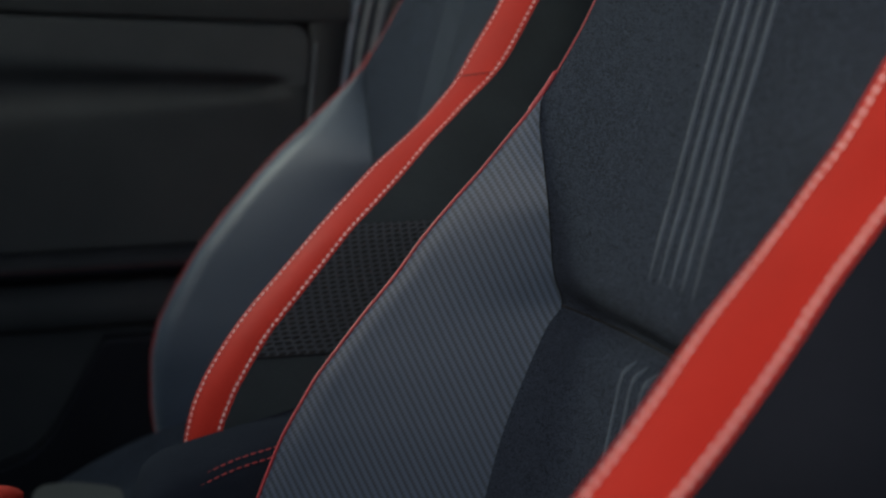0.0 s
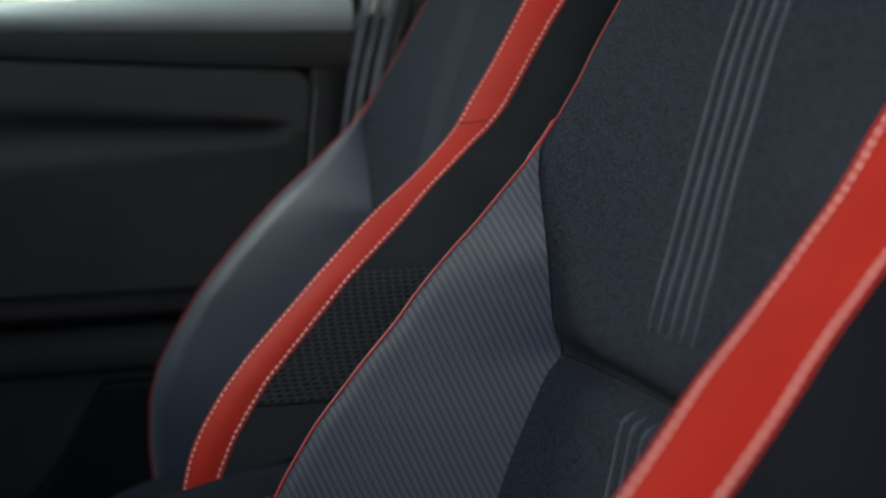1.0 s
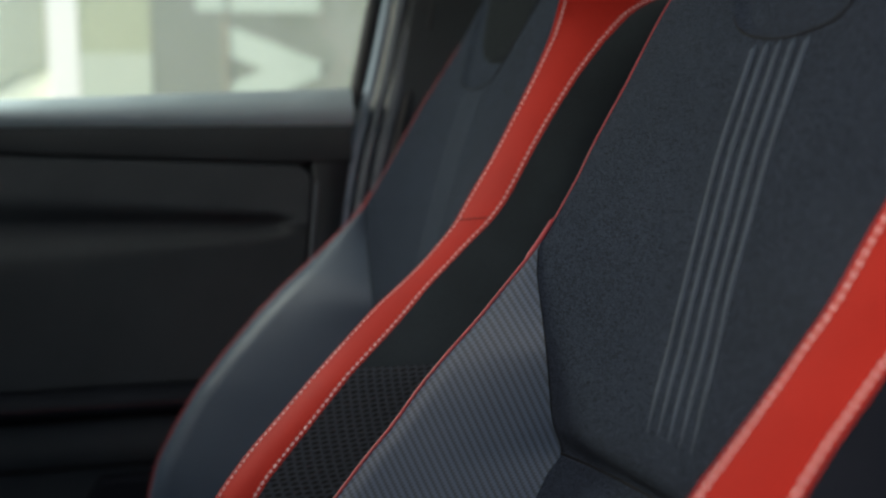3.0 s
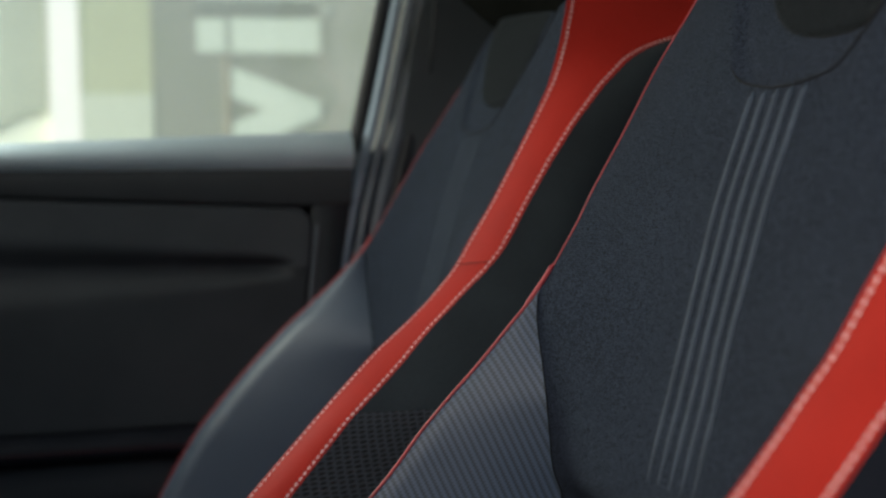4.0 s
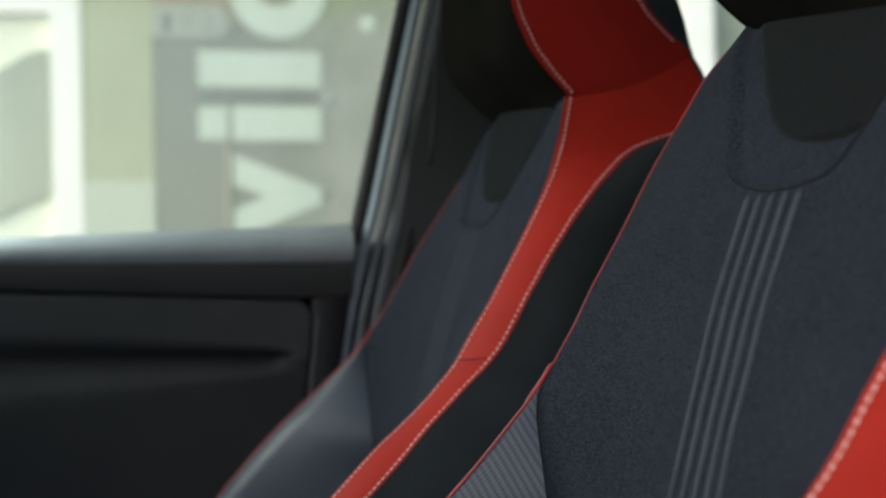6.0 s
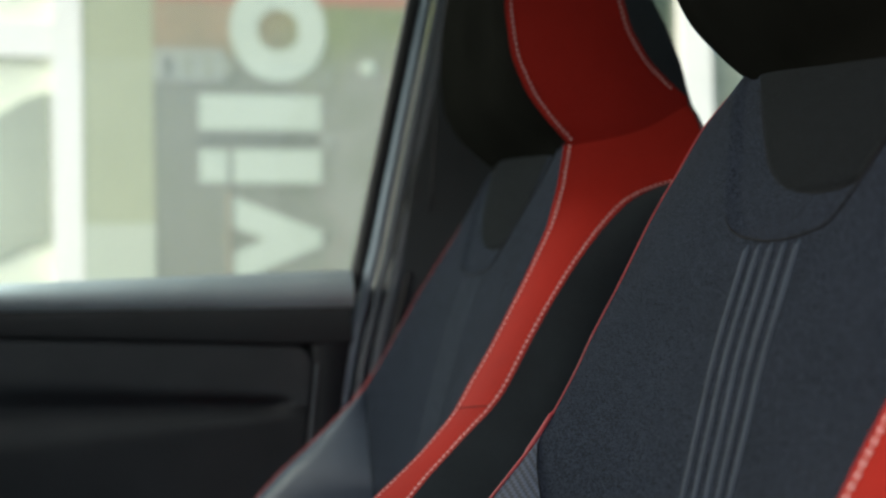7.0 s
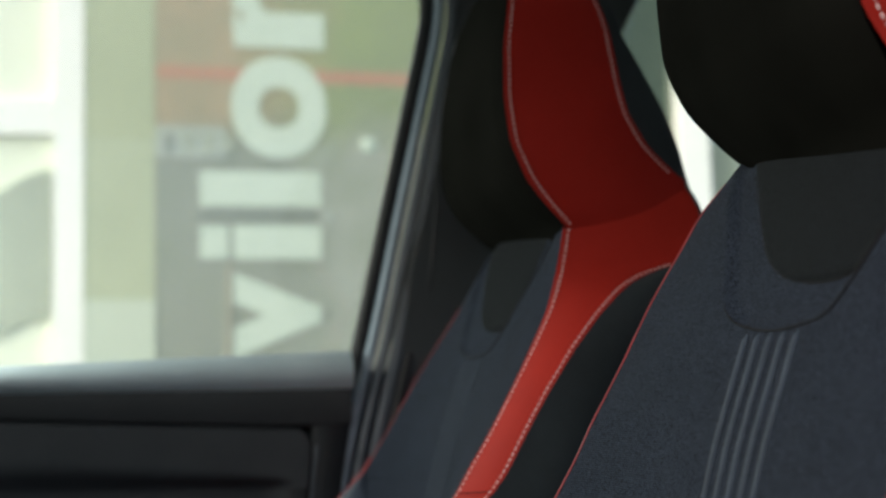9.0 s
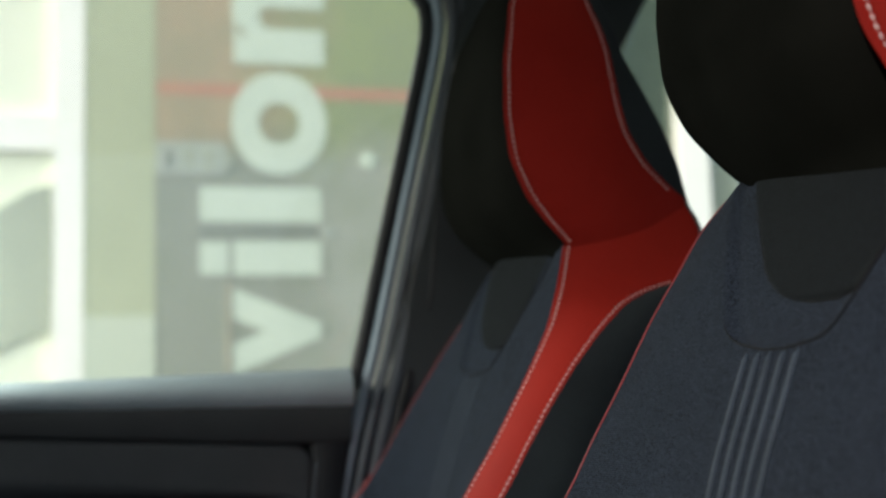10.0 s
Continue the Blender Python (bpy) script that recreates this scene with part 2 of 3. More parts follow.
    v = np.convolve(np.pad(v, 60, mode="edge"), w / w.sum(), "valid")
    return lambda z: float(np.interp(z, g, v))


def sheet(rows, flip=False, closed=False, flat=None):
    """A skin over rows of points; its map runs in metres across and along."""
    bm = bmesh.new()
    uv = bm.loops.layers.uv.new("map")
    n = len(rows[0])
    verts = [[bm.verts.new(p) for p in r] for r in rows]
    mid = rows[len(rows) // 2]
    us = [0.0]
    for a, b in zip(mid, mid[1:]):
        us.append(us[-1] + (Vector(b) - Vector(a)).length)
    vs = [0.0]
    for a, b in zip(rows, rows[1:]):
        vs.append(vs[-1] + (Vector(b[n // 2]) - Vector(a[n // 2])).length)
    for i in range(len(rows) - 1):
        for j in range(n if closed else n - 1):
            k = (j + 1) % n
            quad = [(i, j), (i, k), (i + 1, k), (i + 1, j)]
            if flip:
                quad.reverse()
            if len({tuple(verts[a][b].co) for a, b in quad}) < 3:
                continue
            f = bm.faces.new([verts[a][b] for a, b in quad])
            for loop, (a, b) in zip(f.loops, quad):
                loop[uv].uv = (us[b], vs[a]) if flat is None else (loop.vert.co[flat[0]], loop.vert.co[flat[1]])
    return bm


def tube(points, radius, sides=8, taper=None):
    """A round cord along points."""
    bm = bmesh.new()
    uv = bm.loops.layers.uv.new("map")
    pts = [Vector(p) for p in points]
    rings = []
    for i, p in enumerate(pts):
        d = (pts[min(i + 1, len(pts) - 1)] - pts[max(i - 1, 0)]).normalized()
        a = d.cross(Vector((0.31, 0.2, 0.93))).normalized()
        b = d.cross(a)
        r = radius
        if taper:
            s = i / (len(pts) - 1)
            r = radius * min(1.0, 0.15 + s / taper[0], 0.15 + (1 - s) / taper[1])
        rings.append([bm.verts.new(p + r * (a * math.cos(2 * math.pi * k / sides) + b * math.sin(2 * math.pi * k / sides))) for k in range(sides)])
    for r, s in zip(rings, rings[1:]):
        for k in range(sides):
            bm.faces.new((r[k], r[(k + 1) % sides], s[(k + 1) % sides], s[k]))
    bm.faces.new(rings[0][::-1])
    bm.faces.new(rings[-1])
    bmesh.ops.recalc_face_normals(bm, faces=bm.faces)
    return bm


def box(lo, hi, bevel=0.004, segments=2):
    bm = bmesh.new()
    bmesh.ops.create_cube(bm, size=1)
    for v in bm.verts:
        v.co = Vector([lo[k] + (v.co[k] + 0.5) * (hi[k] - lo[k]) for k in range(3)])
    if bevel:
        bmesh.ops.bevel(bm, geom=bm.edges[:], offset=bevel, segments=segments, profile=0.5, affect="EDGES")
    return bm


def slab(outline, axis, lo, hi, bevel=0.0):
    """A flat outline pushed along one axis; the outline is in the other two axes, in order."""
    bm = bmesh.new()
    rest = [k for k in range(3) if k != axis]

    def at(p, v):
        co = [0.0, 0.0, 0.0]
        co[rest[0]], co[rest[1]], co[axis] = p[0], p[1], v
        return bm.verts.new(co)

    a, b = [at(p, lo) for p in outline], [at(p, hi) for p in outline]
    n = len(outline)
    bm.faces.new(a)
    bm.faces.new(b[::-1])
    for k in range(n):
        bm.faces.new((a[k], b[k], b[(k + 1) % n], a[(k + 1) % n]))
    bmesh.ops.recalc_face_normals(bm, faces=bm.faces)
    if bevel:
        long = [e for e in bm.edges if abs((e.verts[0].co - e.verts[1].co)[axis]) < 1e-6]
        bmesh.ops.bevel(bm, geom=long, offset=bevel, segments=2, profile=0.5, affect="EDGES")
    return bm


def stitches(line, normals, length, gap, width, jitter=0.0002):
    """Short thread stitches, end to end with gaps, along a line."""
    rng = random.Random(len(line) * 7 + int(line[0][2] * 1000))
    pts = [Vector(p) for p in line]
    cum = [0.0]
    for a, b in zip(pts, pts[1:]):
        cum.append(cum[-1] + (b - a).length)

    def at(s):
        i = max(0, min(int(np.searchsorted(cum, s)) - 1, len(pts) - 2))
        f = (s - cum[i]) / max(1e-9, cum[i + 1] - cum[i])
        return pts[i].lerp(pts[i + 1], f), Vector(normals[i]).lerp(Vector(normals[i + 1]), f).normalized()

    verts, faces = [], []
    s = gap
    while s + length < cum[-1]:
        (p, n), (q, _) = at(s), at(s + length)
        d = (q - p).normalized()
        side = d.cross(n).normalized()
        p = p + side * rng.uniform(-jitter, jitter)
        base = len(verts)
        for f, w, h in ((0.0, 0.35, 0.0), (0.2, 1.0, 0.8), (0.8, 1.0, 0.8), (1.0, 0.35, 0.0)):
            c = p.lerp(q, f)
            verts += [c - side * width * w / 2 - n * 0.0004, c + n * width * (0.25 + 0.3 * h), c + side * width * w / 2 - n * 0.0004]
        for k in range(3):
            o = base + 3 * k
            faces += [(o, o + 3, o + 4, o + 1), (o + 1, o + 4, o + 5, o + 2)]
        s += length + gap
    bm = bmesh.new()
    vs = [bm.verts.new(v) for v in verts]
    for f in faces:
        bm.faces.new([vs[k] for k in f])
    bmesh.ops.recalc_face_normals(bm, faces=bm.faces)
    return bm


# ---------------------------------------------------------------- the seats
# Edge of the wing on the passenger side of each seat, by height: (z, x).
FAR_EDGE_NEAR_SEAT = curve_of((0.163, -0.262), (0.211, -0.268), (0.282, -0.266), (0.34, -0.252), (0.389, -0.231), (0.436, -0.202), (0.489, -0.158),
                              (0.515, -0.134), (0.546, -0.11), (0.572, -0.086), (0.597, -0.061), (0.624, -0.037), (0.648, -0.015), (0.669, 0.001),
                              (0.711, 0.027), (0.738, 0.041), (0.786, 0.07), (0.836, 0.098), (0.882, 0.127), (0.915, 0.145), (0.945, 0.168), (0.975, 0.193), soft=0.006)
FAR_EDGE_FAR_SEAT = curve_of((0.163, -0.311), (0.211, -0.316), (0.282, -0.314), (0.328, -0.302), (0.372, -0.278), (0.424, -0.245), (0.472, -0.205),
                             (0.515, -0.166), (0.555, -0.126), (0.588, -0.087), (0.625, -0.047), (0.658, -0.012), (0.71, 0.021), (0.747, 0.043),
                             (0.799, 0.075), (0.861, 0.117), (0.924, 0.16), (0.958, 0.184), soft=0.006)
FAR_Y = curve_of((0.15, 0.0), (0.86, 0.0), (0.92, -0.012), (0.975, -0.045))
# The red band on the driver's-door side of each seat: its inner and outer stitch lines.
C_X = curve_of((0.2, -0.31), (0.28, -0.308), (0.332, -0.299), (0.362, -0.291), (0.391, -0.277), (0.423, -0.256), (0.453, -0.232), (0.525, -0.164), (0.551, -0.135),
               (0.58, -0.1), (0.604, -0.063), (0.623, -0.037), (0.64, -0.02), (0.654, -0.006), (0.67, 0.004), (0.687, 0.013),
               (0.722, 0.036), (0.768, 0.062), (0.806, 0.083), (0.847, 0.105), (0.899, 0.125), (0.945, 0.139), soft=0.006)
C_Y = curve_of((0.2, -0.525), (0.525, -0.518), (0.551, -0.506), (0.58, -0.486), (0.604, -0.464), (0.623, -0.449), (0.654, -0.441), (0.687, -0.445), (0.80, -0.445), (0.86, -0.438), (0.945, -0.412))
D_X = curve_of((0.2, -0.285), (0.28, -0.283), (0.348, -0.27), (0.382, -0.255), (0.408, -0.239), (0.434, -0.222), (0.527, -0.141), (0.55, -0.114), (0.578, -0.081), (0.595, -0.063),
               (0.609, -0.047), (0.623, -0.029), (0.638, -0.012), (0.66, 0.014), (0.679, 0.031), (0.695, 0.041), (0.728, 0.06), (0.77, 0.086),
               (0.807, 0.112), (0.845, 0.145), (0.874, 0.178), (0.887, 0.204), (0.897, 0.236), (0.905, 0.275), soft=0.005)
D_Y = curve_of((0.2, -0.55), (0.527, -0.544), (0.55, -0.535), (0.578, -0.521), (0.609, -0.508), (0.638, -0.493), (0.68, -0.487), (0.80, -0.485), (0.86, -0.475), (0.905, -0.45))
BACK_X = curve_of((0.2, -0.06), (0.5, 0.085), (0.8, 0.235), (0.93, 0.296), (0.965, 0.304), (1.005, 0.289), (1.03, 0.28), soft=0.012)
# The seam between the middle cloth and the wing, and the middle cloth's depth.
B_X = curve_of((0.25, -0.085), (0.329, -0.064), (0.382, -0.049), (0.419, -0.034), (0.452, -0.019), (0.485, -0.002), (0.522, -0.003), (0.565, -0.006), (0.612, -0.009), (0.647, -0.012), (0.669, 0.0))
MID_X = curve_of((0.25, -0.07), (0.33, -0.05), (0.40, -0.03), (0.45, -0.018), (0.487, -0.010), (0.52, -0.016), (0.556, -0.006), (0.60, 0.009), (0.66, 0.026), (0.73, 0.046), (0.80, 0.072), (0.86, 0.098), (0.93, 0.128), (0.98, 0.15), soft=0.012)
NOTCH, TUCK, LOW, TOP, SHOULDER = 0.665, 0.489, 0.14, 0.965, 1.0


# Side borders of the two tongues of cloth below the head restraint, by height.
TONGUES = (
    (0.805, curve_of((0.805, -0.238), (0.8072, -0.213), (0.8132, -0.188), (0.8224, -0.169), (0.838, -0.154), (0.8605, -0.138), (0.884, -0.1215), (0.945, -0.074), soft=0.003),
     curve_of((0.805, -0.270), (0.807, -0.298), (0.812, -0.311), (0.822, -0.319), (0.831, -0.325), (0.870, -0.347), (0.945, -0.390), soft=0.003)),
    (0.8345, curve_of((0.8345, -0.272), (0.8376, -0.245), (0.8408, -0.232), (0.849, -0.2125), (0.861, -0.1935), (0.877, -0.177), (0.906, -0.1495), (0.945, -0.107), soft=0.003),
     curve_of((0.8345, -0.300), (0.8362, -0.313), (0.8395, -0.326), (0.846, -0.3325), (0.858, -0.336), (0.890, -0.347), (0.945, -0.364), soft=0.003)),
)


def rise(v, width):
    """0 below 0, 1 above width, smooth between."""
    v = max(0.0, min(1.0, v / width))
    return v * v * (3 - 2 * v)


def build_seat(label, far_edge, y0, meshed, slim, flare, lean, seam_y):
    seat = thing("car_seat", label, "car seat", "front car seats")
    steps = lambda a, b, n: [a + (b - a) * i / n for i in range(n + 1)]  # noqa: E731

    def far(z):
        # flare follows the camera's lines of sight; lean scales it by distance
        out = flare * (1 - rise(z - 0.32, NOTCH - 0.32))
        return Vector((far_edge(z) + out * (0.07 + 0.7 * (z - 0.3)) * lean, FAR_Y(z) + out, z - out * 0.85 * lean * (0.745 - z)))

    def near(z):
        return Vector((C_X(min(z, 0.945)) + max(0, z - 0.945) * 2.2, C_Y(z), z))

    def near_edge(z):
        """The red band's inner border, just inside its stitch line."""
        p = near(z)
        return Vector((p.x - 0.001, p.y + 0.0065, z))

    def tuck(z):
        return 0.025 * math.exp(-(((z - TUCK) / (0.018 if z > TUCK else 0.010)) ** 2))

    def mid_x(y, z):
        """Depth of the middle cloth."""
        a, b = seams(z)
        power = 2.2 + 0.4 * rise(z - 0.62, 0.08)
        c, h = (a.y + b.y) / 2, (a.y - b.y) / 2
        s = max(-1.0, min(1.0, (y - c) / h))
        edge = a.x + (b.x - a.x) * (1 - s) / 2
        w = 1 - abs(s) ** power
        x = edge * (1 - w) + MID_X(z) * w + tuck(z) * (0.35 + 0.65 * w)
        if z > 0.80:
            (z1, l1, r1), (z2, l2, r2) = TONGUES
            x += 0.0060 * rise(min(l1(z) - y, y - r1(z), z - z1), 0.014)
            x -= 0.0024 * rise(min(l2(z) - y, y - r2(z), z - z2), 0.006)
        return x

    def seams(z):
        """The two seams of the middle cloth, which run into the outer edges at the notch."""
        p, q = far(z), near_edge(z)
        if z >= NOTCH:
            return p, q
        f, g = rise(z - (0.60 + seam_y), NOTCH - (0.60 + seam_y)), rise(z - 0.645, NOTCH - 0.645)
        x = B_X(z if lean > 0.9 else max(z, 0.50))
        # the x offset holds the seam's place in the camera's view
        return (Vector((x + (0.012 + seam_y) * 0.36 * lean ** 0.8 * (1 - f) + (p.x - x) * g, seam_y + (p.y - seam_y) * f, z)),
                Vector((x + (q.x - x) * g, -0.434 + (q.y + 0.434) * f, z)))

    def ends(z):
        a, b = seams(z)
        return a.y, b.y

    def cloth(z0, z1, n):
        rows = []
        for z in steps(z0, z1, n):
            a, b = ends(z)
            rows.append([(mid_x(y, z), y, z) for y in steps(a, b, 90)])
        return rows

    panel = part("backrest_panel", sheet(cloth(TUCK, TOP - 0.25 * slim, 190)), CLOTH, seat, "charcoal woven cloth back panel")
    lumbar = part("lumbar_panel", sheet(cloth(LOW, TUCK, 40)), CLOTH, seat, "charcoal cloth lower back panel")
    part("tuck_seam", tube([(mid_x(y, TUCK) - 0.0006, y, TUCK) for y in steps(seam_y, -0.434, 40)], 0.0010), SEAM, seat)

    # wings: corded cloth between the seam and the edge
    def wing(edge, which, out):
        rows = []
        for z in steps(LOW, NOTCH - 0.002, 70):
            a, b = edge(z), seams(z)[which]
            wide = (a - b).length
            row = []
            round_in = min(0.017 if lean > 0.9 else 0.024, 0.35 * wide)
            for s in steps(0, 1, 30):
                s = s ** 1.5
                p = a.lerp(b, s) + Vector((tuck(z) * 0.35 * s ** 5, 0, 0))
                d = min(1.0, s * wide / round_in)
                p.y += out * min(0.005 if lean > 0.9 else 0.022, (0.10 if lean > 0.9 else 0.20) * wide) * math.sqrt(1 - (1 - d) ** 2) * (1 - s ** 2)
                row.append(p)
            rows.append(row)
        return rows

    part("side_wing", sheet(wing(far, 0, -1), flat=(0, 2)), CORDED, seat, "corded dark blue-grey bolster cloth")
    part("side_wing", sheet(wing(near_edge, 1, 0.25), flip=True, flat=(0, 2)), CORDED, seat, "corded dark blue-grey bolster cloth")
    part("wing_seam", tube([seams(z)[0] + Vector((tuck(z) * 0.35 - 0.0004, -0.0006, 0)) for z in steps(TUCK, NOTCH - 0.012, 50)], 0.0006), SEAM, seat)
    part("piping", tube([far(z) + Vector((-0.0008, 0.0008, 0)) for z in steps(LOW, NOTCH, 80)], 0.0015), PIPE, seat, "thin red piping cord")
    part("piping", tube([far(z) + Vector((-0.0003, 0.0008, 0)) for z in steps(NOTCH, TOP - 0.25 * slim, 60)], 0.0009), PIPE, seat, "fine red piping cord")

    fold = [far(z) + Vector((-0.0012, 0.0016, 0)) for z in steps(0.642, 0.678, 14)]
    part("piping_fold", tube(fold, 0.0022, 8, (0.2, 0.07)), PIPE, seat, "small fold in the red piping")

    # red band and the side cloth behind it
    def outer(z):
        return Vector((min(D_X(z), BACK_X(z) - 0.012), D_Y(min(z, 0.905)) + max(0, z - 0.905) * 0.55, z))

    def band_row(z):
        a, b = near(z), outer(z)
        d = b - a
        out = Vector((-abs(d.y), -abs(d.x) - 0.4 * abs(d.y), 0)).normalized()
        lip = d.normalized() * 0.0055
        p0, p1 = near_edge(z), b + lip
        row = []
        for s in steps(0, 1, 12):
            row.append(p0.lerp(p1, s) + out * 0.004 * math.sin(math.pi * s))
        return row, out

    rows = [band_row(z)[0] for z in steps(LOW, SHOULDER, 120)]
    band = part("red_band", sheet(rows), RED, seat, "red leather band with pale double stitching")
    for which in (1, 11):
        line, normals = [], []
        top = TOP - 0.022 if which == 1 else 0.898
        for z in steps(LOW, top, 160):
            row, out = band_row(z)
            s = 0.0065 / max(0.02, (row[-1] - row[0]).length)
            line.append(row[0].lerp(row[1], min(1, s * 12)) if which == 1 else row[-1].lerp(row[-2], min(1, s * 12)))
            line[-1] = line[-1] + out * 0.0006
            normals.append(out)
        part("stitching", stitches(line, normals, 0.0045, 0.0019, 0.0021), THREAD, band, "pale pink thread stitches")

    if meshed:
        fold = [Vector(p) + band_row(0.662)[1] * 0.0004 + Vector((0, 0, 0.006 * k / 12)) for k, p in enumerate(band_row(0.662)[0])]
        part("band_crease", tube(fold, 0.0004, 6, (0.2, 0.07)), SEAM, band, "dark crease across the band")

    def side_rows(z0, z1, n, inset=0.0):
        rows = []
        for z in steps(z0, z1, n):
            a = band_row(z)[0][-1]
            b = Vector((BACK_X(z), a.y + 0.035, z))
            row = []
            for s in steps(0, 1, 14):
                p = a.lerp(b, s)
                p.y -= 0.02 * math.sin(math.pi * min(1, s * 0.9)) - inset
                row.append(p)
            rows.append(row)
        return rows

    cuts = (LOW, 0.412, 0.533, SHOULDER) if meshed else (LOW, SHOULDER)
    for k, (z0, z1) in enumerate(zip(cuts, cuts[1:])):
        if meshed and k == 1:
            part("mesh_panel", sheet(side_rows(z0, z1, 24)), MESH, seat, "black perforated mesh side panel")
        else:
            # near seat's panel takes a darker material than the far seat's
            part("side_panel", sheet(side_rows(z0, z1, 50)), *((SIDE, seat, "plain dark cloth side panel") if meshed else (SIDE_DOOR, seat, "side panel in a darker black")))
    for z in cuts[1:-2]:
        part("panel_seam", tube([Vector(p) + Vector((0, -0.0006, 0)) for p in side_rows(z, z + 0.001, 1)[0]], 0.0010), SEAM, seat)

    # far outer side and the back shell
    rows = []
    for z in steps(LOW, TOP, 50):
        a = far(z)
        row = [a, a + Vector((0.012, 0.026, 0)), a + Vector((0.04, 0.045, 0))]
        row += [Vector((BACK_X(z) - 0.03, a.y + 0.05, z)), Vector((BACK_X(z), a.y + 0.03, z))]
        rows.append(row)
    part("red_band", sheet([r[:3] for r in rows], flip=True), RED, seat, "red leather band on the outer side")
    part("far_side_panel", sheet([r[2:] for r in rows], flip=True), SIDE, seat)
    rows = []
    for z in steps(LOW, TOP, 40):
        a, b = far(z), band_row(z)[0][-1]
        ya, yb = a.y + 0.03, b.y + 0.035
        rows.append([Vector((BACK_X(z) + 0.02 * math.sin(math.pi * s), ya + (yb - ya) * s, z)) for s in steps(0, 1, 12)])
    part("back_shell", sheet(rows, flip=True), BLACK, seat, "black back shell")

    # ribs pressed into the middle cloth
    for k in range(5):
        line = []
        for z in steps(0.512, 0.804, 60):
            f = (z - 0.535) / 0.268
            y = -0.2165 - 0.0168 * k - 0.004 * max(0.0, 0.4 - f)
            line.append((mid_x(y, z) + 0.0001 + 0.0105 * max(0.0, 0.42 - f) ** 2, y, z))
        part("rib", tube(line, 0.0013 if meshed else 0.0027, 14, (0.25, 0.01)), RIB, panel, "raised cloth rib")
        line = []
        for z in steps(0.33, 0.482, 40):
            y = -0.183 - 0.018 * k - 0.05 * (0.48 - z)
            line.append((mid_x(y, z) + 0.0025, y, z))
        part("rib", tube(line, 0.0032, 14, (0.2, 0.07)), RIB, lumbar, "raised cloth rib")

    # seams round the two tongues of cloth below the head restraint
    for z_low, left, right_side in TONGUES:
        zs = [z_low + (0.945 - z_low) * (k / 40) ** 2.2 for k in range(41)]
        line = [(left(z), z) for z in zs[::-1] if z_low > 0.82 or z < 0.83] + [(right_side(z), z) for z in zs]
        part("tongue_seam", tube([(mid_x(y, z) - 0.0002, y, z) for y, z in line], 0.0009, 8, (0.12, 0.12)), SEAM, panel, "dark sewn seam")

    z_low, left, right_side = TONGUES[1]
    rows = []
    for k in range(41):
        z = z_low + 0.0004 + (0.955 - z_low) * (k / 40) ** 1.6
        rows.append([(mid_x(y, z) - 0.0009 * math.sin(math.pi * m / 24) ** 0.5 - 0.0002, y, z) for m, y in enumerate(steps(left(z), right_side(z), 24))])
    part("tongue_panel", sheet(rows), TONGUE, panel, "dark grey cloth tongue below the head restraint")

    # head restraint, one piece with the back
    front = curve_of((0.925, 0.150), (0.947, 0.136), (0.964, 0.117), (0.996, 0.092), (1.039, 0.075), (1.09, 0.071), (1.154, 0.075), (1.22, 0.087), (1.28, 0.115), (1.315, 0.16), soft=0.006)
    right = curve_of((0.985, 0.31), (1.003, 0.274), (1.036, 0.237), (1.072, 0.216), (1.107, 0.209), (1.173, 0.202), (1.225, 0.187), (1.30, 0.178), soft=0.006)
    rear = curve_of((0.925, 0.300), (0.961, 0.303), (1.005, 0.289), (1.035, 0.283), (1.081, 0.267), (1.133, 0.242), (1.172, 0.222), (1.25, 0.205), (1.315, 0.185), soft=0.008)
    near_y = curve_of((0.925, -0.405), (0.96, -0.412), (1.05, -0.410), (1.2, -0.395), (1.28, -0.36), (1.315, -0.31), soft=0.01)
    far_y = curve_of((0.925, -0.055), (0.95, -0.030), (1.0, -0.014), (1.1, -0.016), (1.24, -0.028), (1.29, -0.07), (1.315, -0.12), soft=0.01)

    def head_row(z):
        """Across the front of the head restraint, from its far side to its near side."""
        x0, ya, yb = front(z), far_y(z) - 0.2 * slim, near_y(z) + slim
        # slim and sag shape the near seat's restraint to fit the camera's view
        low = 0.30 * slim * max(0.0, 1 - (z - 0.93) / 0.09)
        r = 0.028
        row = []
        for s in steps(0, 1, 28):
            e = min(s, 1 - s) * (ya - yb)
            corner = r - math.sqrt(max(0, r * r - (r - min(e, r)) ** 2))
            row.append(Vector((x0 + (0.034 + 0.22 * max(0.0, 1.02 - z)) * (1 - s) - 0.006 + corner * 0.3 - 0.012 * math.sin(math.pi * s), ya + (yb - ya) * s, z)))
            sag = low * (0.35 + 0.65 * rise(s, 0.22))
            row[-1] += Vector((-0.75 * sag, 0, -sag))
        return row

    zs = steps(0.93, 1.31, 50)
    part("head_restraint", sheet([head_row(z) for z in zs]), BLACK, seat, "black leather front of the head restraint")
    base = head_row(0.93)
    part("head_restraint_base", sheet([[p + Vector((0.0, 0, 0)) for p in base], [p + Vector((0.05, 0, 0.003)) for p in base], [p + Vector((0.13, 0, 0.01)) for p in base]], flip=True), BLACK, seat)

    for sgn in (-1, 1):
        rows, back_rows = [], []
        for z in zs:
            row = head_row(z)
            a = row[-1] if sgn < 0 else row[0]
            x1 = rear(z)
            xr = min(right(z) + 0.005, x1 - 0.004)
            bulge = 0.006
            def p_at(x):  # noqa: E306
                f = (x - a.x) / max(0.01, x1 - a.x)
                return Vector((x, a.y + sgn * (bulge * math.sin(math.pi * min(1, f)) - 0.008 * max(0, f) ** 2), z))
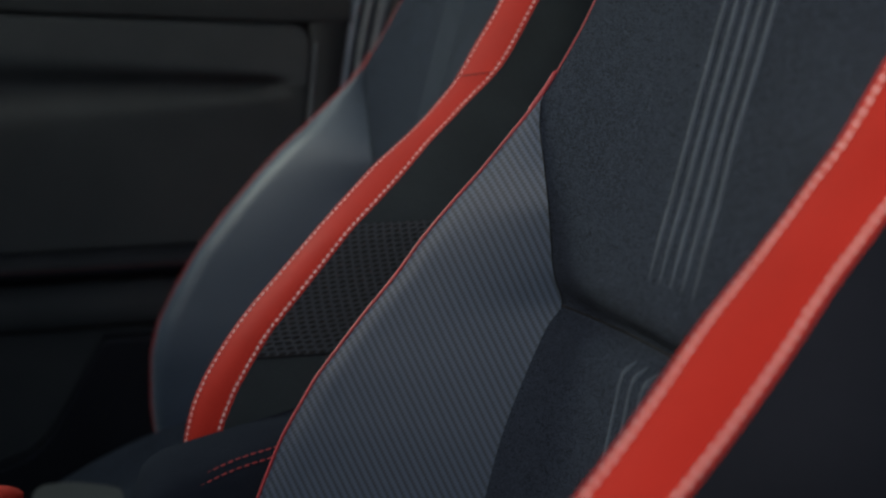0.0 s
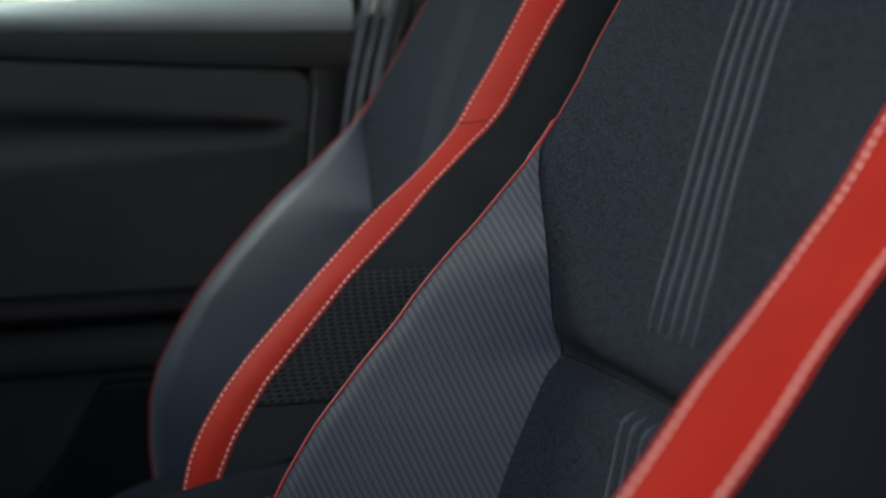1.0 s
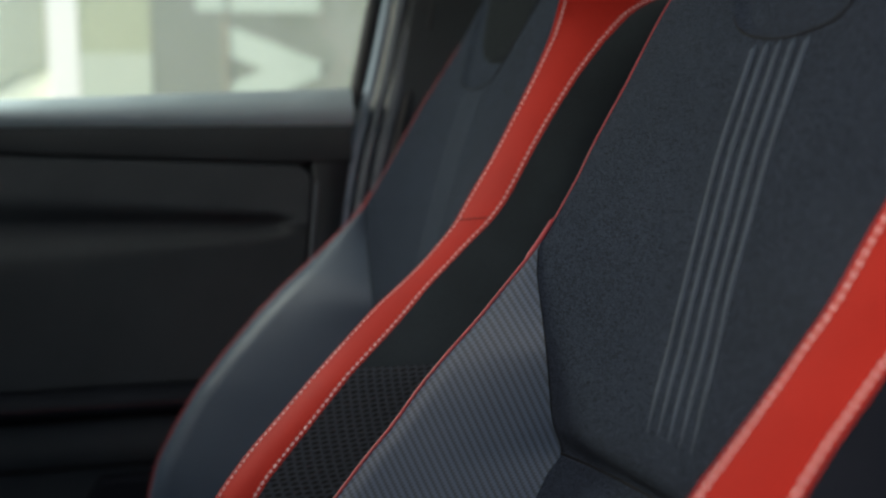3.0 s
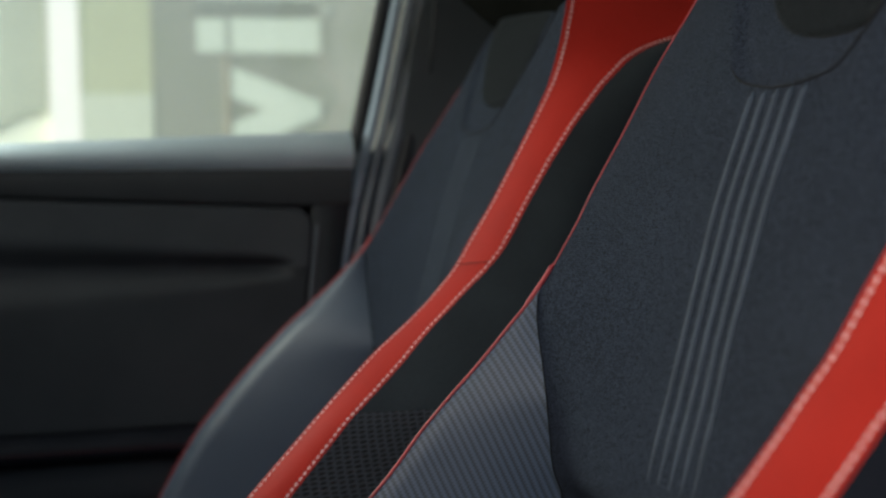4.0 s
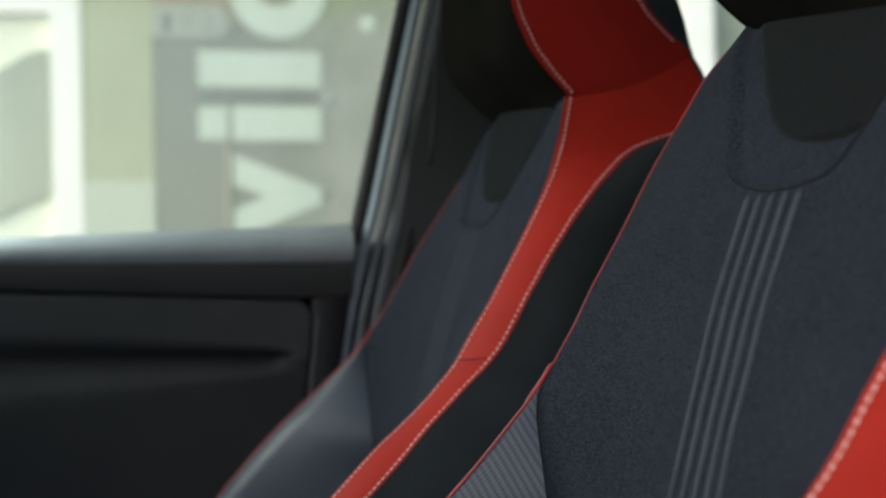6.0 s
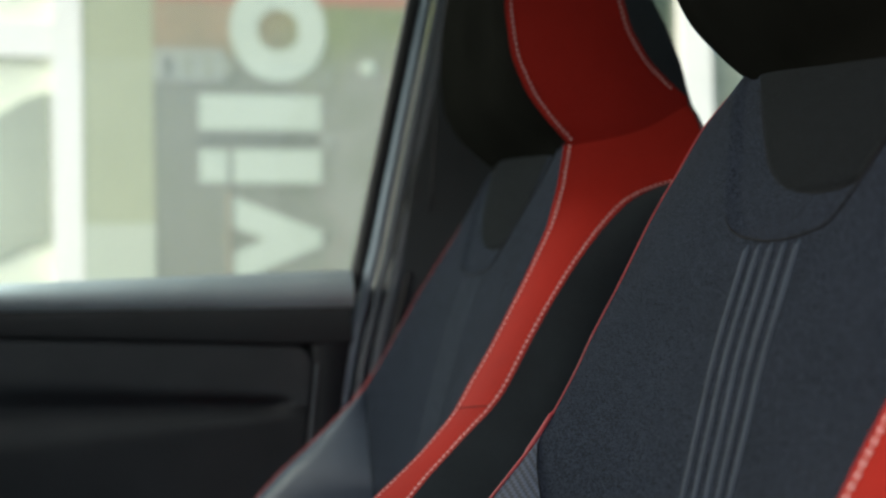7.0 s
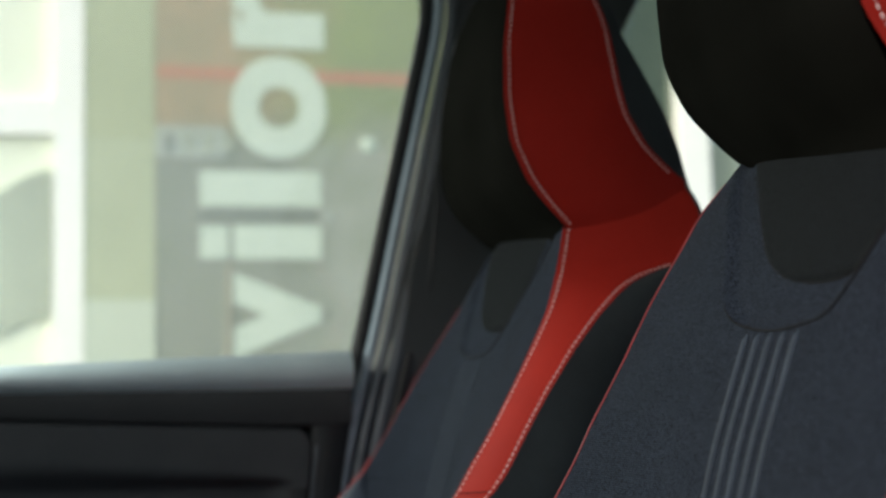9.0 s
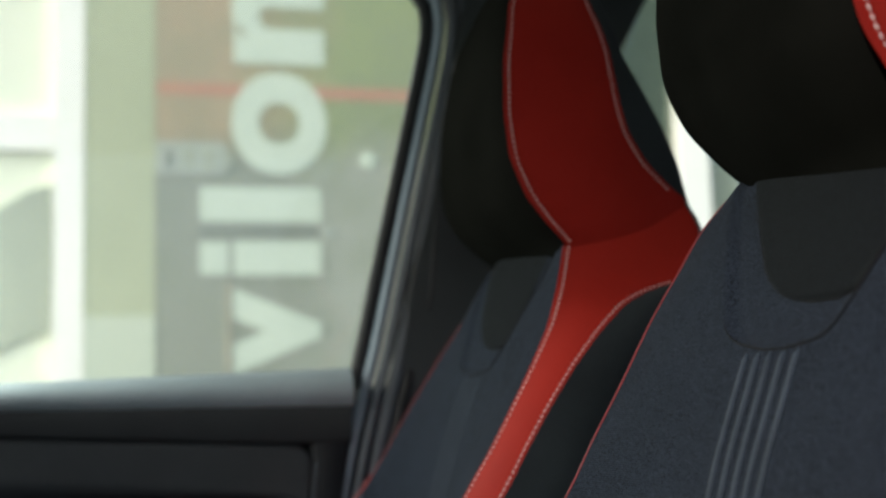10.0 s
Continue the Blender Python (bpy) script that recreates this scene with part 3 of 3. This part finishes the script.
            rows.append([p_at(x) for x in steps(a.x, xr, 10)])
            back_rows.append([p_at(x) for x in steps(xr, x1, 6)])
        cheek = part("red_cheek", sheet(rows, flip=sgn > 0), RED, seat, "red leather side of the head restraint")
        part("rear_cheek", sheet(back_rows, flip=sgn > 0), SIDE, seat, "dark cloth rear edge of the head restraint")
        if sgn < 0:
            for col, z_from in ((0, 0.945), (10, 1.003)):
                line = [r[col].lerp(r[1] if col == 0 else r[9], 0.45) + Vector((0, -0.0012, 0)) for r, z in zip(rows, zs) if z >= z_from]
                part("stitching", stitches(line, [(0, -1, 0)] * len(line), 0.0045, 0.0019, 0.0021), THREAD, cheek, "pale pink thread stitches")
    rows = []
    for z in zs:
        row = head_row(z)
        a, b = row[0], row[-1]
        rows.append([Vector((rear(z) + 0.008 * math.sin(math.pi * s), (a.y - 0.014) + (b.y - a.y + 0.028) * s, z)) for s in steps(0, 1, 10)])
    part("head_restraint_back", sheet(rows, flip=True), BLACK, seat)
    top = head_row(1.31)
    part("head_restraint_top", sheet([top, [Vector((rear(1.31), p.y, 1.315)) for p in top]]), BLACK, seat)

    # cushion
    rows = []
    for s in steps(0, 1, 30):
        x = -0.02 - 0.50 * s
        row = []
        for k in steps(0, 1, 40):
            y = 0.055 - 0.60 * k
            w = abs(k - 0.5) * 2
            z = 0.135 + 0.035 * math.exp(-(((w - 0.84) / 0.12) ** 2)) - 0.12 * max(0, (w - 0.9) / 0.1) ** 2 + 0.015 * math.sin(math.pi * s)
            z -= 0.10 * max(0, (s - 0.45) / 0.55) ** 1.5
            row.append((x, y, z))
        rows.append(row)
    part("cushion", sheet(rows, flip=True), CLOTH, seat, "charcoal cloth seat cushion")
    part("seat_base", box((-0.48, -0.50, 0.0), (-0.04, 0.01, 0.12), 0.02, 3), PLASTIC, seat, "black seat base")
    seat.location = (0, y0, 0)
    return seat


build_seat("charcoal cloth sports car seat with red leather edge band", FAR_EDGE_NEAR_SEAT, 0.0, False, 0.062, 0.032, 1.0, -0.035)
build_seat("charcoal cloth sports car seat beside the far door", FAR_EDGE_FAR_SEAT, 0.72, True, 0.0, 0.056, 0.58, -0.070)


# ---------------------------------------------------------------- console between the seats
def build_console():
    c = thing("centre_console", "dark soft armrest console with red double stitching", "console")
    rows = []
    n = 40
    top_z = lambda x: 0.339 + (x + 0.335) * 0.215  # noqa: E731
    for i in range(n + 1):
        x = -0.352 + 0.40 * i / n
        front = max(0.0, 1 - (x + 0.352) / 0.035)
        drop = 0.035 * (1 - math.sqrt(max(0, 1 - front * front)))
        z = top_z(x) - drop
        row = []
        for y, dz in ((0.052, -0.20), (0.050, -0.06), (0.051, -0.040), (0.055, -0.020), (0.066, -0.008), (0.085, -0.002), (0.118, 0.001), (0.150, -0.002), (0.166, -0.012), (0.172, -0.03), (0.172, -0.20)):
            row.append((x, y, z + dz))
        rows.append(row)
    part("armrest_lid", sheet(rows, flip=True), CONSOLE, c, "dark grey padded armrest lid")
    a = [Vector(p) for p in rows[0]]
    bm = bmesh.new()
    bm.faces.new([bm.verts.new(p) for p in a])
    part("armrest_front", bm, CONSOLE, c)
    for y, dz in ((0.0700, -0.0045), (0.0620, -0.0100)):
        line = []
        for i in range(61):
            x = -0.338 + 0.338 * i / 60
            f = max(0.0, 1 - (x + 0.352) / 0.10)
            line.append(Vector((x, y - 0.006 * f * f, top_z(x) + dz + 0.0008 - 0.030 * f * f)))
        part("stitching", stitches(line, [(0, -0.6, 1)] * 61, 0.005, 0.0018, 0.0018), RED_THREAD, c, "red thread stitches")
    part("console_body", box((-0.60, 0.07, 0.0), (0.05, 0.155, 0.20), 0.01), PLASTIC, c, "black plastic console body")
    g = tube([(-0.48, 0.11, 0.19), (-0.478, 0.11, 0.24), (-0.475, 0.11, 0.28), (-0.473, 0.11, 0.31), (-0.472, 0.11, 0.325), (-0.472, 0.11, 0.332)], 0.03, 16, (0.2, 0.07))
    part("lever_boot", g, RED, c, "red leather boot")
    return c


build_console()


# ---------------------------------------------------------------- far door
def build_door():
    d = thing("door_1", "black moulded far car door, sill sheen painted grey, vinyl insert", "car door", kind="structure")
    steps = lambda a, b, n: [a + (b - a) * i / n for i in range(n + 1)]  # noqa: E731
    x0, x1 = -1.25, 0.0
    # padded sill below the window
    prof = [(0.945, 0.812), (0.925, 0.817)] + [(0.905 - 0.042 * math.sin(radians(a)), 0.789 + 0.028 * math.cos(radians(a))) for a in range(0, 121, 12)]
    def sill_low(x):
        return 0.772 - 0.009 * x

    rows = []
    for x in steps(x0, 0.004, 12):
        row = []
        for y, z in prof:
            f = (0.817 - z) / 0.042
            row.append((x, y, (0.828 + 0.0234 * x) * (1 - f) + sill_low(x) * f))
        rows.append(row)
    part("door_sill", sheet(rows, flip=True), SILL, d, "window sill, its sheen painted in as grey")

    def insert_top(x):
        return 0.7385 - 0.055 * (x + 0.489)

    rows = []
    for x in steps(x0, 0.0, 24):
        low = insert_top(min(x, -0.09)) + 0.001
        rows.append([(x, 0.874, sill_low(x) + 0.004), (x, 0.8685, sill_low(x) - 0.002), (x, 0.867, sill_low(x) - 0.013), (x, 0.8675, low + 0.006), (x, 0.869, low + 0.002), (x, 0.8745, low)])
    part("upper_trim", sheet(rows, flip=True), PLASTIC, d)
    # slab behind all panels
    part("door_core", box((x0, 0.904, 0.02), (-0.070, 0.95, 0.785), 0.006), PLASTIC, d, "black door core")

    # one tall insert: full at the top, a hollow that narrows to the rear, then the lower field
    def insert_end(z):
        return -0.0575 - 0.11 * max(0.0, 0.690 - z) - (0.030 - math.sqrt(max(0.0, 0.030 ** 2 - max(0.0, z - 0.685) ** 2)))

    def field(upper):
        columns = []
        for k in steps(0, 1, 60):
            column = []
            for j in steps(0, 1, 40):
                zf = 0.635 + 0.08 * j if upper else 0.405 + 0.23 * j
                x = x0 + (insert_end(min(zf, 0.7149)) - x0) * (1 - (1 - k) ** 1.6)
                up, low = 0.661 - 0.0565 * (x + 0.493), 0.6065 + 0.033 * (x + 0.497)
                mid, half = (up + low) / 2, (up - low) / 2
                z = mid + (insert_top(max(-1.0, min(x, -0.0575))) - mid) * j if upper else 0.405 + (mid - 0.405) * j
                e = (z - mid) / max(0.008, half)
                y = 0.872 + 0.024 * math.exp(-abs(e) ** 2.2) * rise(-0.075 - x, 0.06)
                y += 0.004 * max(0.0, 1 - (1 - k) * 60 / 1.5) ** 2
                y += 0.006 * max(0.0, 1 - (1 - j) * 0.08 / 0.004) ** 2 if upper else 0.003 * rise(-e, 1.0) + 0.07 * (mid - z)
                column.append((x, y, z))
            columns.append(column)
        return sheet(columns, flip=True)

    part("door_insert", field(True), INSERT, d, "dark vinyl door insert above a hollow")
    # weaker light down here is put into a darker material and a tilt
    part("lower_insert", field(False), PLASTIC, d, "field below the hollow, darkened for weaker light")
    # strip behind the insert's rear end, its front edge rounded
    rows = []
    for z in steps(0.30, 0.744, 40):
        a = insert_end(min(z, 0.700)) + 0.0015
        b = float(np.interp(z, (0.30, 0.50, 0.65, 0.744), (-0.069, -0.038, -0.014, 0.002)))
        rows.append([(a, 0.8790, z), (a + 0.0015, 0.8745, z), (a + 0.0035, 0.8718, z), (a + 0.006, 0.8705, z), (a + 0.010, 0.8697, z), (max(b, a + 0.012), 0.870, z), (max(b, a + 0.012) + 0.002, 0.90, z)])
    part("rear_trim", sheet(rows), PLASTIC, d)
    # grey tube painted in as the highlight on the strip's front edge
    part("edge_highlight", tube([(insert_end(z) + 0.005, 0.8690, z) for z in steps(0.46, 0.690, 24)], 0.0022, 8), SEAL_DARK, d, "painted highlight on the front edge of the trim")
    # armrest with its shadowed pull
    prof = [(0.90, 0.402), (0.862, 0.402), (0.842, 0.396), (0.835, 0.385), (0.838, 0.372), (0.86, 0.365), (0.90, 0.362)]
    part("armrest", sheet([[(x, y, z) for y, z in prof] for x in steps(x0, -0.10, 10)], flip=True), SIDE_DOOR, d, "black padded door armrest")
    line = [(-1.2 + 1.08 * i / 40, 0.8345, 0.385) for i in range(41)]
    part("stitching", stitches(line, [(0, -1, 0.1)] * 41, 0.006, 0.003, 0.0018), SHADED_THREAD, d, "red thread stitches, darkened for shade")
    prof = [(0.90, 0.362), (0.872, 0.355), (0.868, 0.30), (0.895, 0.285)]
    part("lower_trim", sheet([[(x, y, z) for y, z in prof] for x in steps(x0, -0.04, 10)], flip=True), PLASTIC, d)
    pocket = [(-0.03, 0.277), (-0.375, 0.277), (-0.387, 0.261), (-0.403, 0.233), (-0.42, 0.205), (-0.449, 0.157), (-0.468, 0.132), (-0.49, 0.114), (-0.53, 0.100), (-0.62, 0.092), (-1.2, 0.09), (-1.2, 0.02), (-0.03, 0.02)]
    part("door_pocket", slab(pocket, 1, 0.852, 0.892, 0.006), SIDE_DOOR, d, "black plastic door pocket with curved opening", smooth=False)
    return d


build_door()

WIN_EDGE = [(0.006, 0.80), (0.0128, 0.828), (0.0335, 0.918), (0.057, 1.02), (0.0805, 1.12), (0.104, 1.2185), (0.128, 1.32), (0.136, 1.358), (0.1405, 1.385), (0.1395, 1.405), (0.130, 1.424),
            (0.11, 1.436), (0.06, 1.444), (-0.4, 1.44), (-0.75, 1.40)]


def build_window_surround():
    """Rubber and trim strips that follow the door window's rear edge, and the pillar behind."""
    w = thing("window_1", "car door window with black rubber and grey seal strips", "car window", kind="structure")
    lower = [(-0.095, 0.30), (-0.060, 0.50), (-0.0315, 0.66), (-0.020, 0.718), (-0.008, 0.766), (0.0, 0.80)]

    def strip(name, material, label, start, wide, y, proud, down):
        """A rounded strip beside the window's edge, from start outwards; proud is how far its crown stands out."""
        pts = [Vector((x, 0, z)) for x, z in (lower + WIN_EDGE[1:] if down else WIN_EDGE)]
        fine = []
        for p, q in zip(pts, pts[1:]):
            n = max(1, int((q - p).length / 0.02))
            fine += [p.lerp(q, i / n) for i in range(n)]
        for _ in range(3):
            fine = [fine[0]] + [(p + q * 2 + r) / 4 for p, q, r in zip(fine, fine[1:], fine[2:])] + [fine[-1]]
        rows = []
        for i, p in enumerate(fine):
            t = (fine[min(i + 1, len(fine) - 1)] - fine[max(0, i - 1)]).normalized()
            n = Vector((t.z, 0, -t.x))
            row = []
            for k in range(9):
                a = math.pi * k / 8
                q = p + n * (start + wide * (0.5 - 0.5 * math.cos(a)))
                inward = 0.036 * (1 - rise(q.z - 0.72, 0.12))
                row.append((q.x - 0.15 * inward, y - inward - proud * math.sin(a) ** 0.7, q.z))
            rows.append([(row[0][0], row[0][1] + 0.012, row[0][2])] + row + [(row[-1][0], row[-1][1] + 0.012, row[-1][2])])
        part(name, sheet(rows), material, w, label)

    strip("window_frame", RUBBER, "black rubber channel", 0.0, 0.0205, 0.928, 0.006, False)
    strip("seal_strip", SEAL, "pale grey-blue rubber seal", 0.0205, 0.0165, 0.918, 0.010, True)
    strip("seal_strip", SEAL_DARK, "grey rubber seal", 0.041, 0.0145, 0.914, 0.009, True)
    strip("seal_strip", SEAL_DARK, "grey rubber seal", 0.0590, 0.019, 0.912, 0.007, True)
    strip("seal_strip", RUBBER, "black rubber seal", 0.0790, 0.016, 0.912, 0.005, True)
    pane = slab([(x - 0.002, z) for x, z in WIN_EDGE] + [(-1.15, 1.0), (-1.25, 0.79)], 1, 0.931, 0.935)
    g = part("pane", pane, GLASS, w, "car window glass with a haze veil", smooth=False)
    g.visible_shadow = False
    return w


build_window_surround()
pillar_line = [(0.075, 0.0), (0.075, 0.80), (0.10, 0.95), (0.145, 1.12), (0.185, 1.30), (0.20, 1.45), (0.53, 1.45), (0.47, 1.34), (0.44, 1.20), (0.42, 1.0), (0.42, 0.86), (1.5, 0.86), (1.5, 0.0)]
tagged(part("wall_far", slab(pillar_line, 1, 0.905, 0.96, 0.006), PILLAR, None, smooth=False), "black plastic pillar and rear side trim", "car body", kind="structure")
groove = [(0.1495, 0.9035, 1.12), (0.1458, 0.9035, 1.047), (0.141, 0.9035, 1.002), (0.1372, 0.9035, 0.958), (0.1310, 0.9035, 0.915)]
tagged(part("trim_groove", tube(groove, 0.0018, 8), RUBBER, None), "dark groove between two pillar trims", "car body", kind="structure")
w2 = thing("window_2", "rear side window of the car", "car window", kind="structure")
g2 = part("pane", slab([(0.42, 0.86), (0.44, 1.20), (0.53, 1.45), (1.1, 1.42), (1.3, 0.86)], 1, 0.934, 0.938), LOW_VEIL, w2, smooth=False)
g2.visible_shadow = False
# added slab that stops light leaking between door and pillar
tagged(part("gap_filler", box((-0.12, 0.956, 0.0), (0.12, 0.975, 0.80), 0.002), PLASTIC, None), "black filler added to close a gap behind the seals", "car body", kind="structure")
tagged(part("trim_rear", slab([(1.1, 1.46), (1.3, 0.86), (1.5, 0.86), (1.5, 1.46)], 1, 0.905, 0.96, 0.004), PLASTIC, None, smooth=False), "black rear roof pillar trim", "car body", kind="structure")

# ---------------------------------------------------------------- car shell round the seats
tagged(part("floor", box((-1.3, -0.66, -0.04), (1.5, 0.95, 0.0), 0.005), CARPET, None), "dark carpeted car floor", "floor", kind="structure")
# unseen wall added behind the camera to keep low light off the seats
tagged(part("shade_wall", box((-9, -2.0, -0.26), (9, -1.8, 0.80), 0.0), PLASTIC, None), "unseen dark wall added to block low side light", "wall", kind="structure")
tagged(part("ceiling", box((-0.44, -0.60, 1.445), (1.5, 0.95, 1.50), 0.01), LINING, None), "unseen roof with lining paled to bounce light", "ceiling", kind="structure")
# unseen block in the dashboard's place, sized to hold back low front light
tagged(part("wall_front", box((-1.56, -0.62, -0.04), (-0.92, 0.86, 0.75), 0.04), PLASTIC, None), "unseen dashboard block that shades the lower seats", "car body", kind="structure")
tagged(part("wall_rear", box((1.5, -0.66, -0.04), (1.56, 0.96, 0.95), 0.005), PLASTIC, None), "black rear bulkhead", "car body", kind="structure")
# unseen window, added to bring light to the head restraints from behind
w5 = thing("window_5", "unseen rear window added to let light in", "car window", kind="structure")
g5 = part("pane", box((1.525, -0.60, 0.95), (1.53, 0.90, 1.45), 0.0), GLASS, w5, smooth=False)
g5.visible_shadow = False
tagged(part("wall_near", slab([(0.30, 0.0), (0.30, 0.85), (0.42, 1.45), (0.56, 1.45), (0.46, 0.86), (1.5, 0.86), (1.5, 0.0)], 1, -0.68, -0.62, 0.004), PLASTIC, None, smooth=False), "black side wall and pillar behind the open door", "car body", kind="structure")
# unseen opening, added to light the red cheeks from the side
w4 = thing("window_4", "unseen rear side window added to let light in", "car window", kind="structure")
g4 = part("pane", slab([(0.46, 0.86), (0.56, 1.45), (1.1, 1.45), (1.3, 0.86)], 1, -0.656, -0.652), GLASS, w4, smooth=False)
g4.visible_shadow = False
tagged(part("trim_rear_near", slab([(1.1, 1.46), (1.3, 0.86), (1.5, 0.86), (1.5, 1.46)], 1, -0.68, -0.62, 0.004), PLASTIC, None, smooth=False), "black rear roof pillar trim", "car body", kind="structure")
tagged(part("trim_pillar", tube([(-1.5, 0.93, 0.75), (-0.95, 0.91, 1.13), (-0.44, 0.88, 1.45)], 0.035, 10), PLASTIC, None), "black windscreen pillar", "car body", kind="structure")

# unseen windscreen, added with a tint that dims light from the front
TINT = GLASS.copy()
TINT.name = "light_dimming_windscreen"
for n in TINT.node_tree.nodes:
    if n.bl_idname == "ShaderNodeBsdfTransparent":
        n.inputs[0].default_value = (0.54, 0.58, 0.59, 1)
w3 = thing("window_3", "unseen windscreen tinted to dim front light", "car window", kind="structure")
bm = bmesh.new()
lo, hi = [(-1.54, -0.60, 0.755), (-1.54, 0.90, 0.755)], [(-0.44, 0.90, 1.45), (-0.44, -0.60, 1.45)]
face = bm.faces.new([bm.verts.new(p) for p in lo + hi])
bmesh.ops.solidify(bm, geom=[face], thickness=0.005)
part("pane", bm, TINT, w3, smooth=False)

# ---------------------------------------------------------------- outside
# unseen ground; its grey sets how much light bounces into the car
bm = bmesh.new()
bm.faces.new([bm.verts.new(p) for p in ((-400, -400, -0.26), (400, -400, -0.26), (400, 400, -0.26), (-400, 400, -0.26))])
tagged(part("ground", bm, GROUND_GREY, None, smooth=False), "unseen ground in a grey set for bounced light", "ground", kind="structure")


def build_shopfront():
    b = thing("shopfront", "pale shopfront with white frame and vertical window lettering", "shop front")
    f = 7.5
    part("wall", box((-14, f + 0.11, -0.26), (14, f + 0.5, 3.9), 0.0), CREAM, b, "cream inner wall", smooth=False)
    part("column", box((-0.486, f + 0.044, -0.26), (-0.034, f + 0.108, 3.9), 0.0), PALE, b, "pale green column", smooth=False)
    part("column_base", box((-0.484, f + 0.040, -0.26), (-0.036, f + 0.043, 1.365), 0.0), MINT, b, "paler base of the column", smooth=False)
    part("post", box((-0.672, f + 0.036, -0.26), (-0.486, f + 0.108, 3.9), 0.0), WHITE, b, "white window post", smooth=False)
    part("crossbar", box((-3.2, f + 0.045, 2.44), (-0.674, f + 0.108, 2.68), 0.008), WHITE, b, "white window crossbar", smooth=False)
    part("display_panel", box((-0.034, f + 0.05, -0.26), (2.40, f + 0.1, 3.9), 0.0), PANE_MIX, b, "display window with reflections painted in grey, tan and green", smooth=False)
    part("display_panel", box((2.40, f + 0.05, -0.26), (3.655, f + 0.1, 3.9), 0.0), DEEP, b, "deep green display window", smooth=False)
    part("red_band", box((-0.02, f + 0.046, 2.845), (1.72, f + 0.049, 2.925), 0.0), REDBAR, b, "faded red band", smooth=False)
    part("post", box((3.68, f - 0.06, -0.26), (3.925, f + 0.02, 3.9), 0.01), WHITE, b, "white window post", smooth=False)
    part("display_panel", box((3.66, f + 0.05, -0.26), (9.0, f + 0.1, 3.9), 0.0), GREENISH, b, smooth=False)
    # unidentified grey shape, outlined to fit the camera's view
    pts = [(-2.2, 0.9), (-1.5, 0.97), (-1.0, 1.155), (-0.85, 1.235), (-0.69, 1.268), (-0.69, 2.225), (-0.83, 2.178), (-1.0, 2.07), (-1.3, 1.75), (-1.7, 1.55), (-2.2, 1.45)]
    part("curved_grey_shape", slab(pts, 1, f + 0.07, f + 0.10), GREYSHADE, b, "unidentified curved grey shape", smooth=False)
    # two discs painted as blurred glints, and one dark dot
    for x, z, r, material, label in ((1.400, 2.42, 0.055, LETTER, "painted disc for a blurred bright spot"), (1.11, 1.915, 0.045, HAZE, "painted disc for a fainter blurred spot"), (1.07, 1.257, 0.022, RUBBER, "small black round dot")):
        bm = bmesh.new()
        bmesh.ops.create_uvsphere(bm, u_segments=16, v_segments=10, radius=r)
        for v in bm.verts:
            v.co = Vector((x + v.co.x, f + 0.045 + v.co.y * 0.15, z + v.co.z))
        part("round_spot", bm, material, b, label)
    # pole, goods and a painted reflection just in front of the display panel
    part("thin_pole", tube([(0.432, f + 0.040, -0.26), (0.437, f + 0.040, 1.0), (0.443, f + 0.040, 1.60)], 0.011, 8), TAN, b, "thin tan pole")
    # pale band painted as a reflection in the glass
    part("reflection_band", box((-0.03, f + 0.040, 2.30), (0.43, f + 0.049, 2.52), 0.004), HAZE, b, "pale band painted as a window reflection", smooth=False)
    rng = random.Random(5)
    for k in range(5):
        x = 0.30 + 0.165 * k
        w = rng.uniform(0.05, 0.085)
        part("display_patch", box((x - w, f + 0.040, 1.88), (x + w, f + 0.049, 1.965), 0.006), GOODS, b, "small dark box on a display rail", smooth=False)
    # small grey pieces belong to the same painted reflection
    for k in range(4):
        x = 0.06 + 0.13 * k
        part("display_patch", box((x - 0.035, f + 0.038, 2.33 + 0.02 * (k % 2)), (x + 0.035, f + 0.046, 2.47), 0.006), GREYSHADE if k else GOODS, b, "small grey piece of the painted reflection", smooth=False)
    part("letter_dot", box((0.255, f + 0.0435, 1.635), (0.44, f + 0.0475, 1.855), 0.001), LETTER, b, "mint white dot of a letter", smooth=False)
    # letters that read upwards: their feet point to +x; (letter, lower end, upper end, head side, foot side, boldness)
    for ch, z0, z1, xa, xb, bold in (("v", 0.97, 1.54, 0.47, 1.06, 0.05), ("l", 1.63, 1.86, 0.475, 1.063, 0.0), ("l", 1.985, 2.22, 0.257, 1.068, 0.0),
                                     ("o", 2.315, 3.014, 0.465, 1.112, 0.038), ("n", 3.075, 3.72, 0.475, 1.105, 0.045)):
        cu = bpy.data.curves.new("letter", "FONT")
        cu.body = ch
        cu.extrude = 0.01
        cu.offset = bold
        tmp = bpy.data.objects.new("letter_curve", cu)
        scene.collection.objects.link(tmp)
        me = bpy.data.meshes.new_from_object(tmp.evaluated_get(bpy.context.evaluated_depsgraph_get()))
        bpy.data.objects.remove(tmp)
        bpy.data.curves.remove(cu)
        xs = [v.co.x for v in me.vertices]
        ys = [v.co.y for v in me.vertices]
        for v in me.vertices:
            x, y, z = v.co
            v.co = (xb + (xa - xb) * (y - min(ys)) / (max(ys) - min(ys)), f + 0.0455 + z * 0.3, z0 + (z1 - z0) * (x - min(xs)) / (max(xs) - min(xs)))
        me.materials.append(LETTER)
        ob = new("letter", me)
        ob.parent = b
        tagged(ob, "mint white letter on the display window")
    return b


build_shopfront()
